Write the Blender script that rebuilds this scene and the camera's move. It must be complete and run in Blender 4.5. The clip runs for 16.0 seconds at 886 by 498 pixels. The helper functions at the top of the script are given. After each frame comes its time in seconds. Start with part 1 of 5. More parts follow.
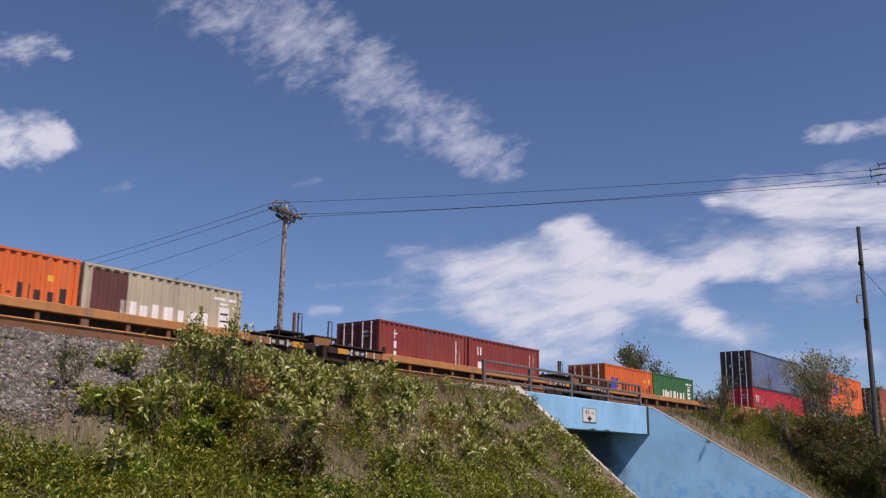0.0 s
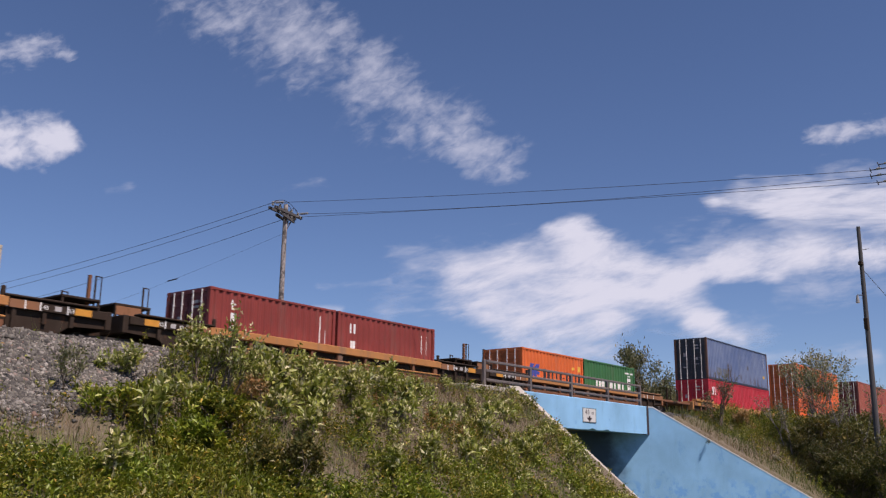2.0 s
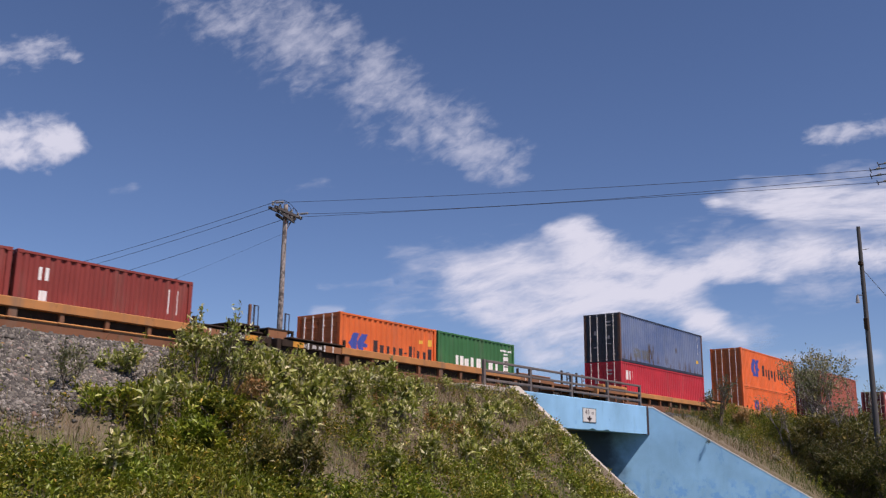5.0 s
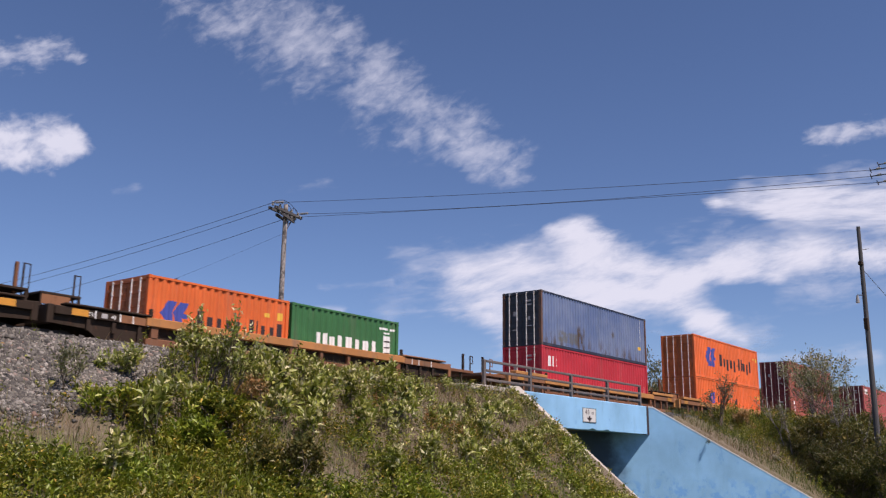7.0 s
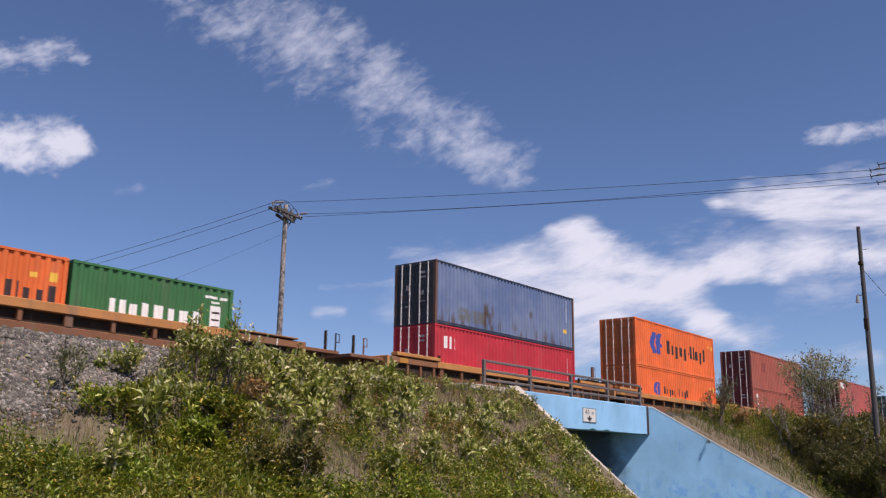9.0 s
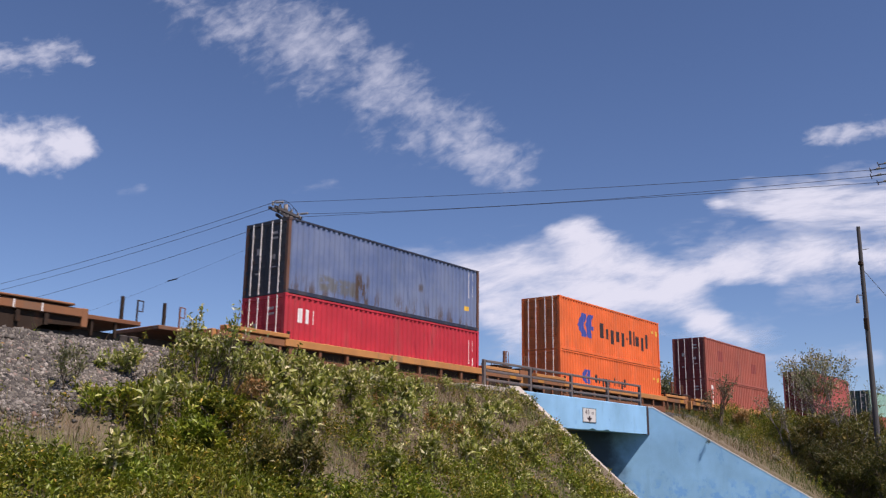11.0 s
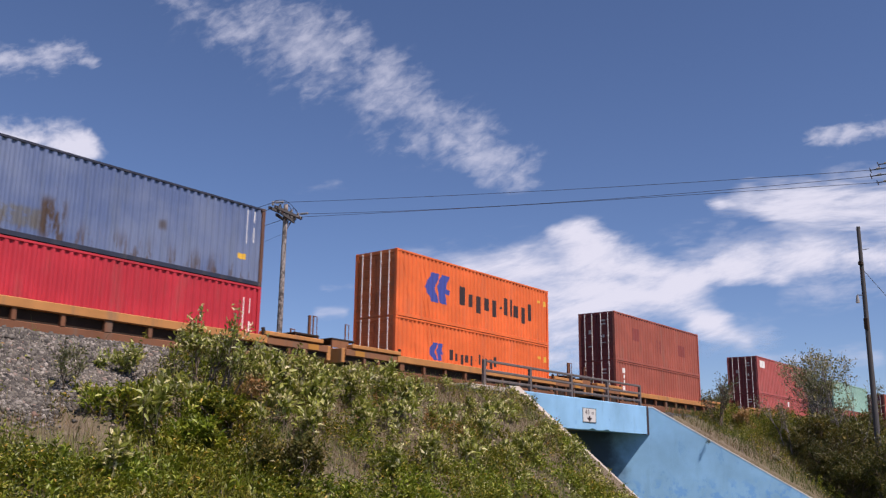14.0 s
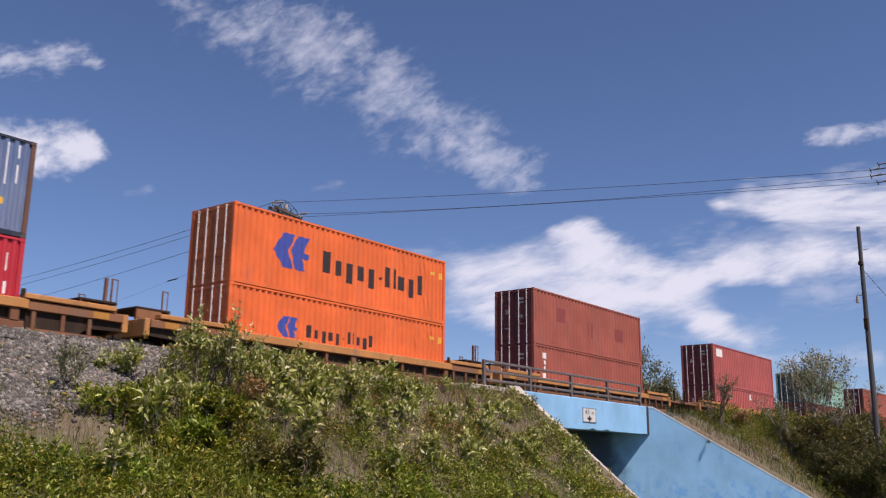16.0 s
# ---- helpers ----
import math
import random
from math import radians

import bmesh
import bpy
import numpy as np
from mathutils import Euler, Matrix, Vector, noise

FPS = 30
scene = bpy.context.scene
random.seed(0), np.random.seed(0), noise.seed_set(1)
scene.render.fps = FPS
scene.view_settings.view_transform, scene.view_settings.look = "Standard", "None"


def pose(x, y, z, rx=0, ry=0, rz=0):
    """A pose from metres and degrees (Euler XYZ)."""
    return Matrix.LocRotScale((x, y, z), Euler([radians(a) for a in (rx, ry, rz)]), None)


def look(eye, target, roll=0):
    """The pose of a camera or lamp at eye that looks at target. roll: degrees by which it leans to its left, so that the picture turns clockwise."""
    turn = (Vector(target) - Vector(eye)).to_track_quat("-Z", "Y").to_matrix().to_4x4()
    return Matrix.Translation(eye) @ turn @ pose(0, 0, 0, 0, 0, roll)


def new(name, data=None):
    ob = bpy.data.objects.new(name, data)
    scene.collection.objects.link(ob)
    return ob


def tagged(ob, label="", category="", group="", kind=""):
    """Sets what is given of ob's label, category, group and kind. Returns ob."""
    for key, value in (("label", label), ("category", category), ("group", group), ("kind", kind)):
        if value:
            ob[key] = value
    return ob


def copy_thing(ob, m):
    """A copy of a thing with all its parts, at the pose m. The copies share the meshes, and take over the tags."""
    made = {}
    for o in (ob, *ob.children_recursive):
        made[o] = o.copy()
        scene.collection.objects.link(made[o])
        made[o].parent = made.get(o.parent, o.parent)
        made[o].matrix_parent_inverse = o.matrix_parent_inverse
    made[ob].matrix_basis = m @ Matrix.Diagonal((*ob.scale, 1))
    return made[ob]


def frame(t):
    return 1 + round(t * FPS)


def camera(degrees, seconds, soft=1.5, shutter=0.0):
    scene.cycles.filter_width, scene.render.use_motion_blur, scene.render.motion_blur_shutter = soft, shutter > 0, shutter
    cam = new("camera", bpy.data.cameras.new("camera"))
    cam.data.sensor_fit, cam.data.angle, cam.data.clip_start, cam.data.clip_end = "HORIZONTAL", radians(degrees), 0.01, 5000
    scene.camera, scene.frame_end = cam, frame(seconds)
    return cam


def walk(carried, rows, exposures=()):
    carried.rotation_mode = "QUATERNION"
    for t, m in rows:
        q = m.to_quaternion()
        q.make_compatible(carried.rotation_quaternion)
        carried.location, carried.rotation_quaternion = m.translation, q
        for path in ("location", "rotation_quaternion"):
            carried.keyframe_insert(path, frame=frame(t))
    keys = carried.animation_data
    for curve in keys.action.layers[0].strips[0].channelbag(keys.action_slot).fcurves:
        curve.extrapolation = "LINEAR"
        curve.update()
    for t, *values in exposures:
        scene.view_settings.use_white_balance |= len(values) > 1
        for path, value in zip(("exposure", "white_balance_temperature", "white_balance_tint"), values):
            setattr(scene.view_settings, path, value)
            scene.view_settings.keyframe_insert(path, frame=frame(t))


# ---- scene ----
# ---------------------------------------------------------------- camera
EYE = (0.0, -25.31, 1.6)
YAW, PITCH = radians(51.988), radians(13.205)
AIM = Vector((math.cos(PITCH) * math.sin(YAW), math.cos(PITCH) * math.cos(YAW), math.sin(PITCH)))
cam = camera(50.97, 16.0, soft=1.25, shutter=0.4)
VIEW = look(EYE, Vector(EYE) + AIM, 0.72)
walk(cam, [(0.0, VIEW), (16.0, VIEW)], [(0.0, -0.1, 6380, 24), (2.0, -0.05, 6380, 24), (6.5, -0.05, 6380, 24), (6.9, 0.07, 6380, 24), (16.0, 0.07, 6380, 24)])

# ---------------------------------------------------------------- light
SUN = Vector((-0.05, -0.54, 0.84)).normalized()
world = bpy.data.worlds.new("sky")
scene.world = world
world.use_nodes = True
wn = world.node_tree.nodes
sky = wn.new("ShaderNodeTexSky")
sky.sky_type, sky.sun_disc = "NISHITA", False
sky.sun_elevation = math.asin(SUN.z)
sky.sun_rotation = math.atan2(SUN.x, SUN.y)
sky.air_density, sky.dust_density, sky.ozone_density = 1.0, 0.15, 6.0
sky.altitude = 1200
bg = wn["Background"]
world.node_tree.links.new(sky.outputs[0], bg.inputs[0])
bg.inputs[1].default_value = 0.092
sun = new("sun", bpy.data.lights.new("sun", "SUN"))
sun.data.energy, sun.data.angle, sun.data.color = 5.0, radians(0.53), (1.0, 0.92, 0.79)
sun.matrix_world = look((0, 0, 60), Vector((0, 0, 60)) - SUN)


# ---------------------------------------------------------------- material kit
class Mat:
    """A node material, with short calls for the nodes used most."""

    def __init__(self, name, rough=0.7, metal=0.0, spec=0.5):
        self.m = bpy.data.materials.new(name)
        self.m.use_nodes = True
        self.t = self.m.node_tree
        self.b = self.t.nodes["Principled BSDF"]
        self.b.inputs["Roughness"].default_value = rough
        self.b.inputs["Metallic"].default_value = metal
        self.b.inputs["Specular IOR Level"].default_value = spec
        self.tc = self.t.nodes.new("ShaderNodeTexCoord")

    def link(self, a, b):
        self.t.links.new(a, b)

    def noise(self, scale, detail=4.0, rough=0.55, stretch=(1, 1, 1), space="Object"):
        mp = self.t.nodes.new("ShaderNodeMapping")
        mp.inputs["Scale"].default_value = stretch
        self.link(self.tc.outputs[space], mp.inputs["Vector"])
        n = self.t.nodes.new("ShaderNodeTexNoise")
        n.inputs["Scale"].default_value, n.inputs["Detail"].default_value = scale, detail
        n.inputs["Roughness"].default_value = rough
        self.link(mp.outputs[0], n.inputs["Vector"])
        return n.outputs["Fac"]

    def ramp(self, fac, *stops):
        r = self.t.nodes.new("ShaderNodeValToRGB")
        e = r.color_ramp.elements
        while len(e) < len(stops):
            e.new(0.5)
        for el, (p, c) in zip(e, stops):
            el.position = p
            el.color = (*c, 1) if len(c) == 3 else c
        self.link(fac, r.inputs[0])
        return r.outputs[0]

    def mask(self, fac, lo, hi):
        r = self.t.nodes.new("ShaderNodeMapRange")
        r.interpolation_type = "SMOOTHSTEP"
        r.inputs["From Min"].default_value, r.inputs["From Max"].default_value = lo, hi
        self.link(fac, r.inputs["Value"])
        return r.outputs[0]

    def math(self, op, a, b):
        n = self.t.nodes.new("ShaderNodeMath")
        n.operation = op
        for s, v in zip(n.inputs, (a, b)):
            if isinstance(v, (int, float)):
                s.default_value = v
            else:
                self.link(v, s)
        return n.outputs[0]

    def mix(self, fac, a, b, mode="MIX"):
        n = self.t.nodes.new("ShaderNodeMix")
        n.data_type, n.blend_type = "RGBA", mode
        for s, v in ((n.inputs[0], fac), (n.inputs[6], a), (n.inputs[7], b)):
            if isinstance(v, (int, float)):
                s.default_value = v
            elif isinstance(v, tuple):
                s.default_value = (*v, 1)
            else:
                self.link(v, s)
        return n.outputs[2]

    def color(self, c):
        self.link(c, self.b.inputs["Base Color"])

    def bump(self, h, strength=0.4, distance=0.02):
        n = self.t.nodes.new("ShaderNodeBump")
        n.inputs["Strength"].default_value, n.inputs["Distance"].default_value = strength, distance
        self.link(h, n.inputs["Height"])
        self.link(n.outputs[0], self.b.inputs["Normal"])

    def axis(self, i):
        s = self.t.nodes.new("ShaderNodeSeparateXYZ")
        self.link(self.tc.outputs["Object"], s.inputs[0])
        return s.outputs[i]

    def band(self, v, lo, hi, soft):
        return self.math("MULTIPLY", self.mask(v, lo - soft, lo + soft), self.mask(v, hi + soft, hi - soft))


def shade(c, k):
    return tuple(min(1.0, v * k) for v in c)


def paint(name, col, dirt=0.35, rust=0.3, rough=0.58):
    """Weathered steel paint: faded patches, grime, rust runs that fall down the panels."""
    m = Mat(name, rough, spec=0.3)
    c = m.mix(m.mask(m.noise(0.7, 3), 0.35, 0.7), shade(col, 0.88), shade(col, 1.08))
    run = m.noise(2.2, 6, 0.65, (1.0, 1.0, 0.16))
    c = m.mix(m.math("MULTIPLY", m.mask(run, 0.5, 0.72), dirt), c, shade((0.16, 0.13, 0.1), 1.0))
    spots = m.noise(3.4, 8, 0.7, (1.0, 1.0, 0.45))
    c = m.mix(m.math("MULTIPLY", m.mask(spots, 0.62 - 0.08 * rust, 0.7), rust), c, (0.11, 0.045, 0.02))
    m.color(c)
    m.bump(m.noise(9, 4), 0.12, 0.01)
    return m.m


def streaked_blue():
    """Faded blue paint, worn grey with rust runs along the lower half."""
    m = Mat("streaked_blue_paint", 0.55)
    col = (0.12, 0.175, 0.335)
    c = m.mix(m.mask(m.noise(0.5, 4), 0.35, 0.65), shade(col, 0.85), (0.165, 0.21, 0.33))
    ribs = m.noise(3.0, 5, 0.6, (1.0, 1.0, 0.1))
    c = m.mix(m.math("MULTIPLY", m.mask(ribs, 0.48, 0.7), 0.45), c, (0.13, 0.16, 0.22))
    low = m.mask(m.axis(2), 1.1, 0.15)
    runs = m.math("MULTIPLY", m.mask(m.noise(2.4, 8, 0.72, (1.0, 1.0, 0.22)), 0.5, 0.6), low)
    c = m.mix(m.math("MULTIPLY", runs, 0.85), c, (0.085, 0.05, 0.03))
    # an old olive repair patch and the rusted dent beside it
    edge = m.mask(m.noise(2.5, 6, 0.7), 0.38, 0.52)
    olive = m.math("MULTIPLY", m.band(m.axis(0), -4.4, -2.2, 0.12), m.band(m.axis(2), 0.35, 0.95, 0.1))
    c = m.mix(m.math("MULTIPLY", m.math("MULTIPLY", olive, edge), 0.7), c, (0.13, 0.12, 0.085))
    dent = m.math("MULTIPLY", m.band(m.axis(0), -2.4, -1.6, 0.15), m.band(m.axis(2), 0.2, 1.35, 0.2))
    c = m.mix(m.math("MULTIPLY", dent, m.mask(m.noise(3.2, 8, 0.72, (1, 1, 0.3)), 0.42, 0.52)), c, (0.07, 0.042, 0.025))
    dent = m.math("MULTIPLY", m.band(m.axis(0), 1.65, 1.95, 0.1), m.band(m.axis(2), 1.25, 1.55, 0.1))
    c = m.mix(m.math("MULTIPLY", dent, 0.8), c, (0.08, 0.06, 0.05))
    spots = m.mask(m.noise(5.0, 8, 0.7, (1, 1, 0.5)), 0.68, 0.71)
    c = m.mix(m.math("MULTIPLY", spots, 0.7), c, (0.09, 0.06, 0.045))
    m.color(c)
    m.bump(m.noise(9, 4), 0.15, 0.01)
    return m.m


def plain(name, col, rough=0.6, metal=0.0, var=0.25, scale=6.0):
    m = Mat(name, rough, metal)
    n = m.noise(scale, 5)
    m.color(m.mix(n, shade(col, 1 - var), shade(col, 1 + var)))
    m.bump(n, 0.15, 0.01)
    return m.m


def concrete(name, col, stain=0.5, paintlike=False, worn=None):
    m = Mat(name, 0.85)
    c = m.mix(m.mask(m.noise(0.5, 5), 0.3, 0.7), shade(col, 0.85), shade(col, 1.08))
    c = m.mix(m.math("MULTIPLY", m.mask(m.noise(1.3, 7, 0.65, (1, 1, 0.25)), 0.52, 0.75), stain), c, shade(col, 0.5))
    if paintlike:
        c = m.mix(m.math("MULTIPLY", m.mask(m.noise(1.6, 7, 0.75, (1, 1, 0.6)), 0.58, 0.66), 0.4), c, (0.1, 0.28, 0.58))
        c = m.mix(m.mask(m.noise(4.5, 8, 0.75), 0.68, 0.72), c, (0.42, 0.42, 0.4))
        # a brighter coat brushed over the foot of the wall
        foot = m.math("MULTIPLY", m.mask(m.axis(2), 1.5, 0.6), m.mask(m.noise(2.2, 6, 0.7), 0.48, 0.58))
        c = m.mix(m.math("MULTIPLY", foot, 0.45), c, (0.06, 0.27, 0.7))
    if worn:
        # underpass shade put in as a ragged darkening, from worn[0] to worn[1] along y
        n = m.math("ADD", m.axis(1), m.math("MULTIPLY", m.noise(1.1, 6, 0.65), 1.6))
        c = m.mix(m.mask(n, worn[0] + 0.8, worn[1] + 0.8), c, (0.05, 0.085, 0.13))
    m.color(c)
    m.bump(m.noise(14, 6, 0.65), 0.3, 0.02)
    return m.m


def leafy(name, stops, trans=0.35, rough=0.45):
    """Leaves: each takes its own tone; light comes through them."""
    m = Mat(name, rough)
    g = m.t.nodes.new("ShaderNodeNewGeometry")
    c = m.ramp(g.outputs["Random Per Island"], *stops)
    big = m.noise(0.55, 3, 0.5)
    c = m.mix(m.mask(big, 0.35, 0.65), c, (0.97, 0.8, 0.7), "MULTIPLY")
    m.color(c)
    tr = m.t.nodes.new("ShaderNodeBsdfTranslucent")
    m.link(c, tr.inputs[0])
    mx = m.t.nodes.new("ShaderNodeMixShader")
    mx.inputs[0].default_value = trans
    m.link(m.b.outputs[0], mx.inputs[1])
    m.link(tr.outputs[0], mx.inputs[2])
    m.link(mx.outputs[0], m.t.nodes["Material Output"].inputs[0])
    return m.m


def bark(name, col):
    m = Mat(name, 0.9)
    n = m.noise(7, 6, 0.65, (1, 1, 0.15))
    m.color(m.mix(n, shade(col, 0.55), shade(col, 1.35)))
    m.bump(n, 0.6, 0.02)
    return m.m


def speckled(name, col):
    m = Mat(name, 0.9)
    n = m.noise(5.5, 8, 0.8, (1, 1, 0.6))
    m.color(m.mix(m.mask(n, 0.42, 0.58), shade(col, 0.45), shade(col, 2.1)))
    m.bump(n, 0.6, 0.02)
    return m.m


# paints of the train
ORANGE = paint("orange_paint", (0.82, 0.165, 0.04), 0.22, 0.12)
ORANGE_OLD = paint("old_orange_paint", (0.72, 0.15, 0.035), 0.3, 0.3)
TAN = paint("tan_paint", (0.50, 0.42, 0.30), 0.4, 0.25)
BROWN_PATCH = paint("brown_patch_paint", (0.13, 0.05, 0.045), 0.3, 0.1)
MAROON = paint("maroon_paint", (0.26, 0.048, 0.038), 0.3, 0.1)
GREEN = paint("green_paint", (0.045, 0.16, 0.055), 0.3, 0.15)
BLUE = streaked_blue()
BLUE_FRAME = paint("dark_blue_frame_paint", (0.03, 0.036, 0.06), 0.25, 0.5)
RUSTY_POST = paint("rusty_post_paint", (0.15, 0.075, 0.05), 0.4, 0.6)
RED = paint("red_paint", (0.52, 0.035, 0.05), 0.25, 0.08)
RUSSET = paint("russet_paint", (0.37, 0.1, 0.066), 0.3, 0.12)
PINKISH = paint("faded_red_paint", (0.44, 0.105, 0.09), 0.3, 0.15)
SEAGREEN = paint("sea_green_paint", (0.3, 0.5, 0.41), 0.3, 0.2)
# darker copy of the sea green, with the door end's shade in it
DOOR_SEAGREEN = paint("shaded_sea_green_paint", (0.07, 0.11, 0.1), 0.4, 0.3)
# these door colours hold part of the shade that lies on the ends
DOOR_MAROON = paint("dark_maroon_paint", (0.18, 0.036, 0.036), 0.4, 0.1)
DOOR_BLUE = paint("door_dark_blue_paint", (0.05, 0.056, 0.068), 0.3, 0.5)
DOOR_ORANGE = paint("rusty_orange_door_paint", (0.64, 0.16, 0.045), 0.45, 0.45)
CAR_OCHRE = paint("ochre_car_paint", (0.50, 0.225, 0.07), 0.5, 0.5, 0.65)
CAR_TAWNY = paint("tawny_car_paint", (0.46, 0.2, 0.065), 0.55, 0.65, 0.68)
CAR_BROWN = paint("brown_car_paint", (0.27, 0.12, 0.055), 0.6, 0.65, 0.7)
CAR_RUST = paint("rusty_car_paint", (0.2, 0.085, 0.042), 0.6, 0.6, 0.75)
# soot-dark parts, and the shade painted on side sheets and end plates
CAR_DARK = paint("sooty_and_shaded_car_paint", (0.036, 0.022, 0.014), 0.1, 0.7, 0.9)
ROD = plain("galvanised_rod", (0.78, 0.75, 0.7), 0.45)
CASTING = plain("worn_casting_steel", (0.09, 0.06, 0.05), 0.7)
STEEL = plain("bogie_steel", (0.06, 0.05, 0.045), 0.7, 0.3)
MARK_WHITE = plain("white_marking", (0.78, 0.76, 0.72), 0.6, 0, 0.12)
MARK_DULL = plain("dull_white_marking", (0.42, 0.39, 0.37), 0.7, 0, 0.3)
MARK_BLACK = plain("black_marking", (0.035, 0.02, 0.02), 0.6, 0, 0.2)
MARK_BLUE = plain("blue_marking", (0.05, 0.075, 0.33), 0.6, 0, 0.15)
MARK_YELLOW = plain("yellow_marking", (0.75, 0.45, 0.05), 0.6, 0, 0.15)
CAR_AMBER = paint("worn_amber_paint", (0.48, 0.22, 0.04), 0.5, 0.4)
MARK_ORANGE = plain("amber_reflector", (0.62, 0.27, 0.03), 0.5, 0, 0.25)
PATCH_DARK = paint("faded_patch_paint", (0.26, 0.06, 0.05), 0.2, 0.05)
# structure
BRIDGE_BLUE = concrete("blue_painted_concrete", (0.25, 0.49, 0.72), 0.3, True)
# concrete and blue paint that carry the shade under the bridge in their colour
SHADED_CONCRETE = concrete("shaded_concrete", (0.11, 0.105, 0.1), 0.6)
SHADED_BLUE = concrete("shaded_blue_paint", (0.25, 0.49, 0.72), 0.3, True, (-3.9, -2.6))
COPING = concrete("pale_coping_concrete", (0.66, 0.66, 0.64), 0.3)
CONCRETE = concrete("bare_concrete", (0.46, 0.41, 0.34), 0.6)
RAILING = plain("weathered_railing", (0.135, 0.11, 0.1), 0.55, 0.0, 0.35, 3)
SIGN_FACE = plain("sign_face", (0.62, 0.60, 0.57), 0.5, 0, 0.1)
RAIL_STEEL = plain("rail_steel", (0.12, 0.07, 0.05), 0.5, 0.5)
TIE_WOOD = bark("tie_timber", (0.10, 0.075, 0.06))
POLE_GREY = speckled("weathered_pole_timber", (0.2, 0.175, 0.16))
POLE_DARK = bark("creosote_pole_timber", (0.085, 0.08, 0.08))
WIRE = plain("wire_black", (0.03, 0.03, 0.035), 0.6)
PORCELAIN = plain("insulator_porcelain", (0.3, 0.28, 0.26), 0.25, 0, 0.2)
BARK = bark("shrub_bark", (0.16, 0.12, 0.09))
# plants
LEAF_PALE = leafy("pale_leaves", [(0.0, (0.14, 0.18, 0.02)), (0.4, (0.26, 0.31, 0.045)), (0.7, (0.45, 0.48, 0.13)), (0.9, (0.76, 0.74, 0.42)), (1.0, (0.82, 0.79, 0.52))])
LEAF_LIME = leafy("lime_leaves", [(0.0, (0.085, 0.135, 0.007)), (0.5, (0.2, 0.275, 0.016)), (0.88, (0.36, 0.42, 0.05)), (0.97, (0.5, 0.47, 0.12)), (1.0, (0.62, 0.4, 0.04))])
LEAF_GREEN = leafy("green_leaves", [(0.0, (0.06, 0.09, 0.006)), (0.5, (0.15, 0.19, 0.012)), (0.85, (0.28, 0.31, 0.028)), (0.96, (0.48, 0.44, 0.1)), (1.0, (0.6, 0.36, 0.03))])
LEAF_GREY = leafy("grey_green_leaves", [(0.0, (0.09, 0.11, 0.045)), (0.6, (0.16, 0.18, 0.08)), (1.0, (0.3, 0.29, 0.16))])
LEAF_SILVER = leafy("silver_green_leaves", [(0.0, (0.13, 0.155, 0.06)), (0.6, (0.24, 0.27, 0.12)), (1.0, (0.44, 0.43, 0.26))])
LEAF_DARK = leafy("dark_leaves", [(0.0, (0.036, 0.047, 0.008)), (0.6, (0.085, 0.1, 0.018)), (1.0, (0.2, 0.175, 0.045))])
LEAF_OLIVE = leafy("olive_leaves", [(0.0, (0.055, 0.065, 0.012)), (0.6, (0.125, 0.13, 0.028)), (1.0, (0.26, 0.215, 0.06))])
LEAF_RUST = leafy("rusty_leaves", [(0.0, (0.2, 0.17, 0.05)), (0.5, (0.36, 0.26, 0.1)), (1.0, (0.46, 0.25, 0.1))])
GRASS_DRY = leafy("dry_grass", [(0.0, (0.13, 0.098, 0.05)), (0.5, (0.23, 0.18, 0.1)), (0.85, (0.33, 0.27, 0.17)), (1.0, (0.15, 0.16, 0.04))], 0.25, 0.7)
GRASS_LIME = leafy("lime_grass", [(0.0, (0.14, 0.2, 0.02)), (0.5, (0.27, 0.33, 0.04)), (1.0, (0.5, 0.5, 0.16))], 0.3, 0.5)
GRASS_OLIVE = leafy("olive_grass", [(0.0, (0.06, 0.09, 0.018)), (0.6, (0.12, 0.15, 0.035)), (1.0, (0.22, 0.2, 0.07))], 0.3, 0.6)
GRASS_TAWNY = leafy("tawny_grass", [(0.0, (0.1, 0.08, 0.035)), (0.5, (0.18, 0.14, 0.065)), (1.0, (0.12, 0.13, 0.035))], 0.25, 0.7)
GRASS_GREEN = leafy("green_grass", [(0.0, (0.09, 0.135, 0.022)), (0.6, (0.18, 0.24, 0.055)), (1.0, (0.34, 0.33, 0.13))], 0.3, 0.6)


def soil_material():
    m = Mat("embankment_soil", 0.95)
    c = m.ramp(m.noise(0.35, 6), (0.3, (0.085, 0.062, 0.038)), (0.5, (0.15, 0.115, 0.072)), (0.7, (0.1, 0.09, 0.04)))
    c = m.mix(m.mask(m.noise(6, 6, 0.7), 0.45, 0.7), c, (0.21, 0.17, 0.115))
    m.color(c)
    m.bump(m.noise(5, 8, 0.7), 0.9, 0.08)
    return m.m


def gravel_material():
    m = Mat("ballast_bed", 0.9)
    v = m.t.nodes.new("ShaderNodeTexVoronoi")
    v.inputs["Scale"].default_value = 16
    m.link(m.tc.outputs["Object"], v.inputs["Vector"])
    c = m.mix(m.noise(30, 3), (0.045, 0.04, 0.035), (0.14, 0.125, 0.11))
    # gaps between the stones darkened, their shade put into the colour
    m.color(m.mix(m.mask(v.outputs["Distance"], 0.2, 0.7), c, (0.03, 0.026, 0.023)))
    m.bump(v.outputs["Distance"], -0.8, 0.05)
    return m.m


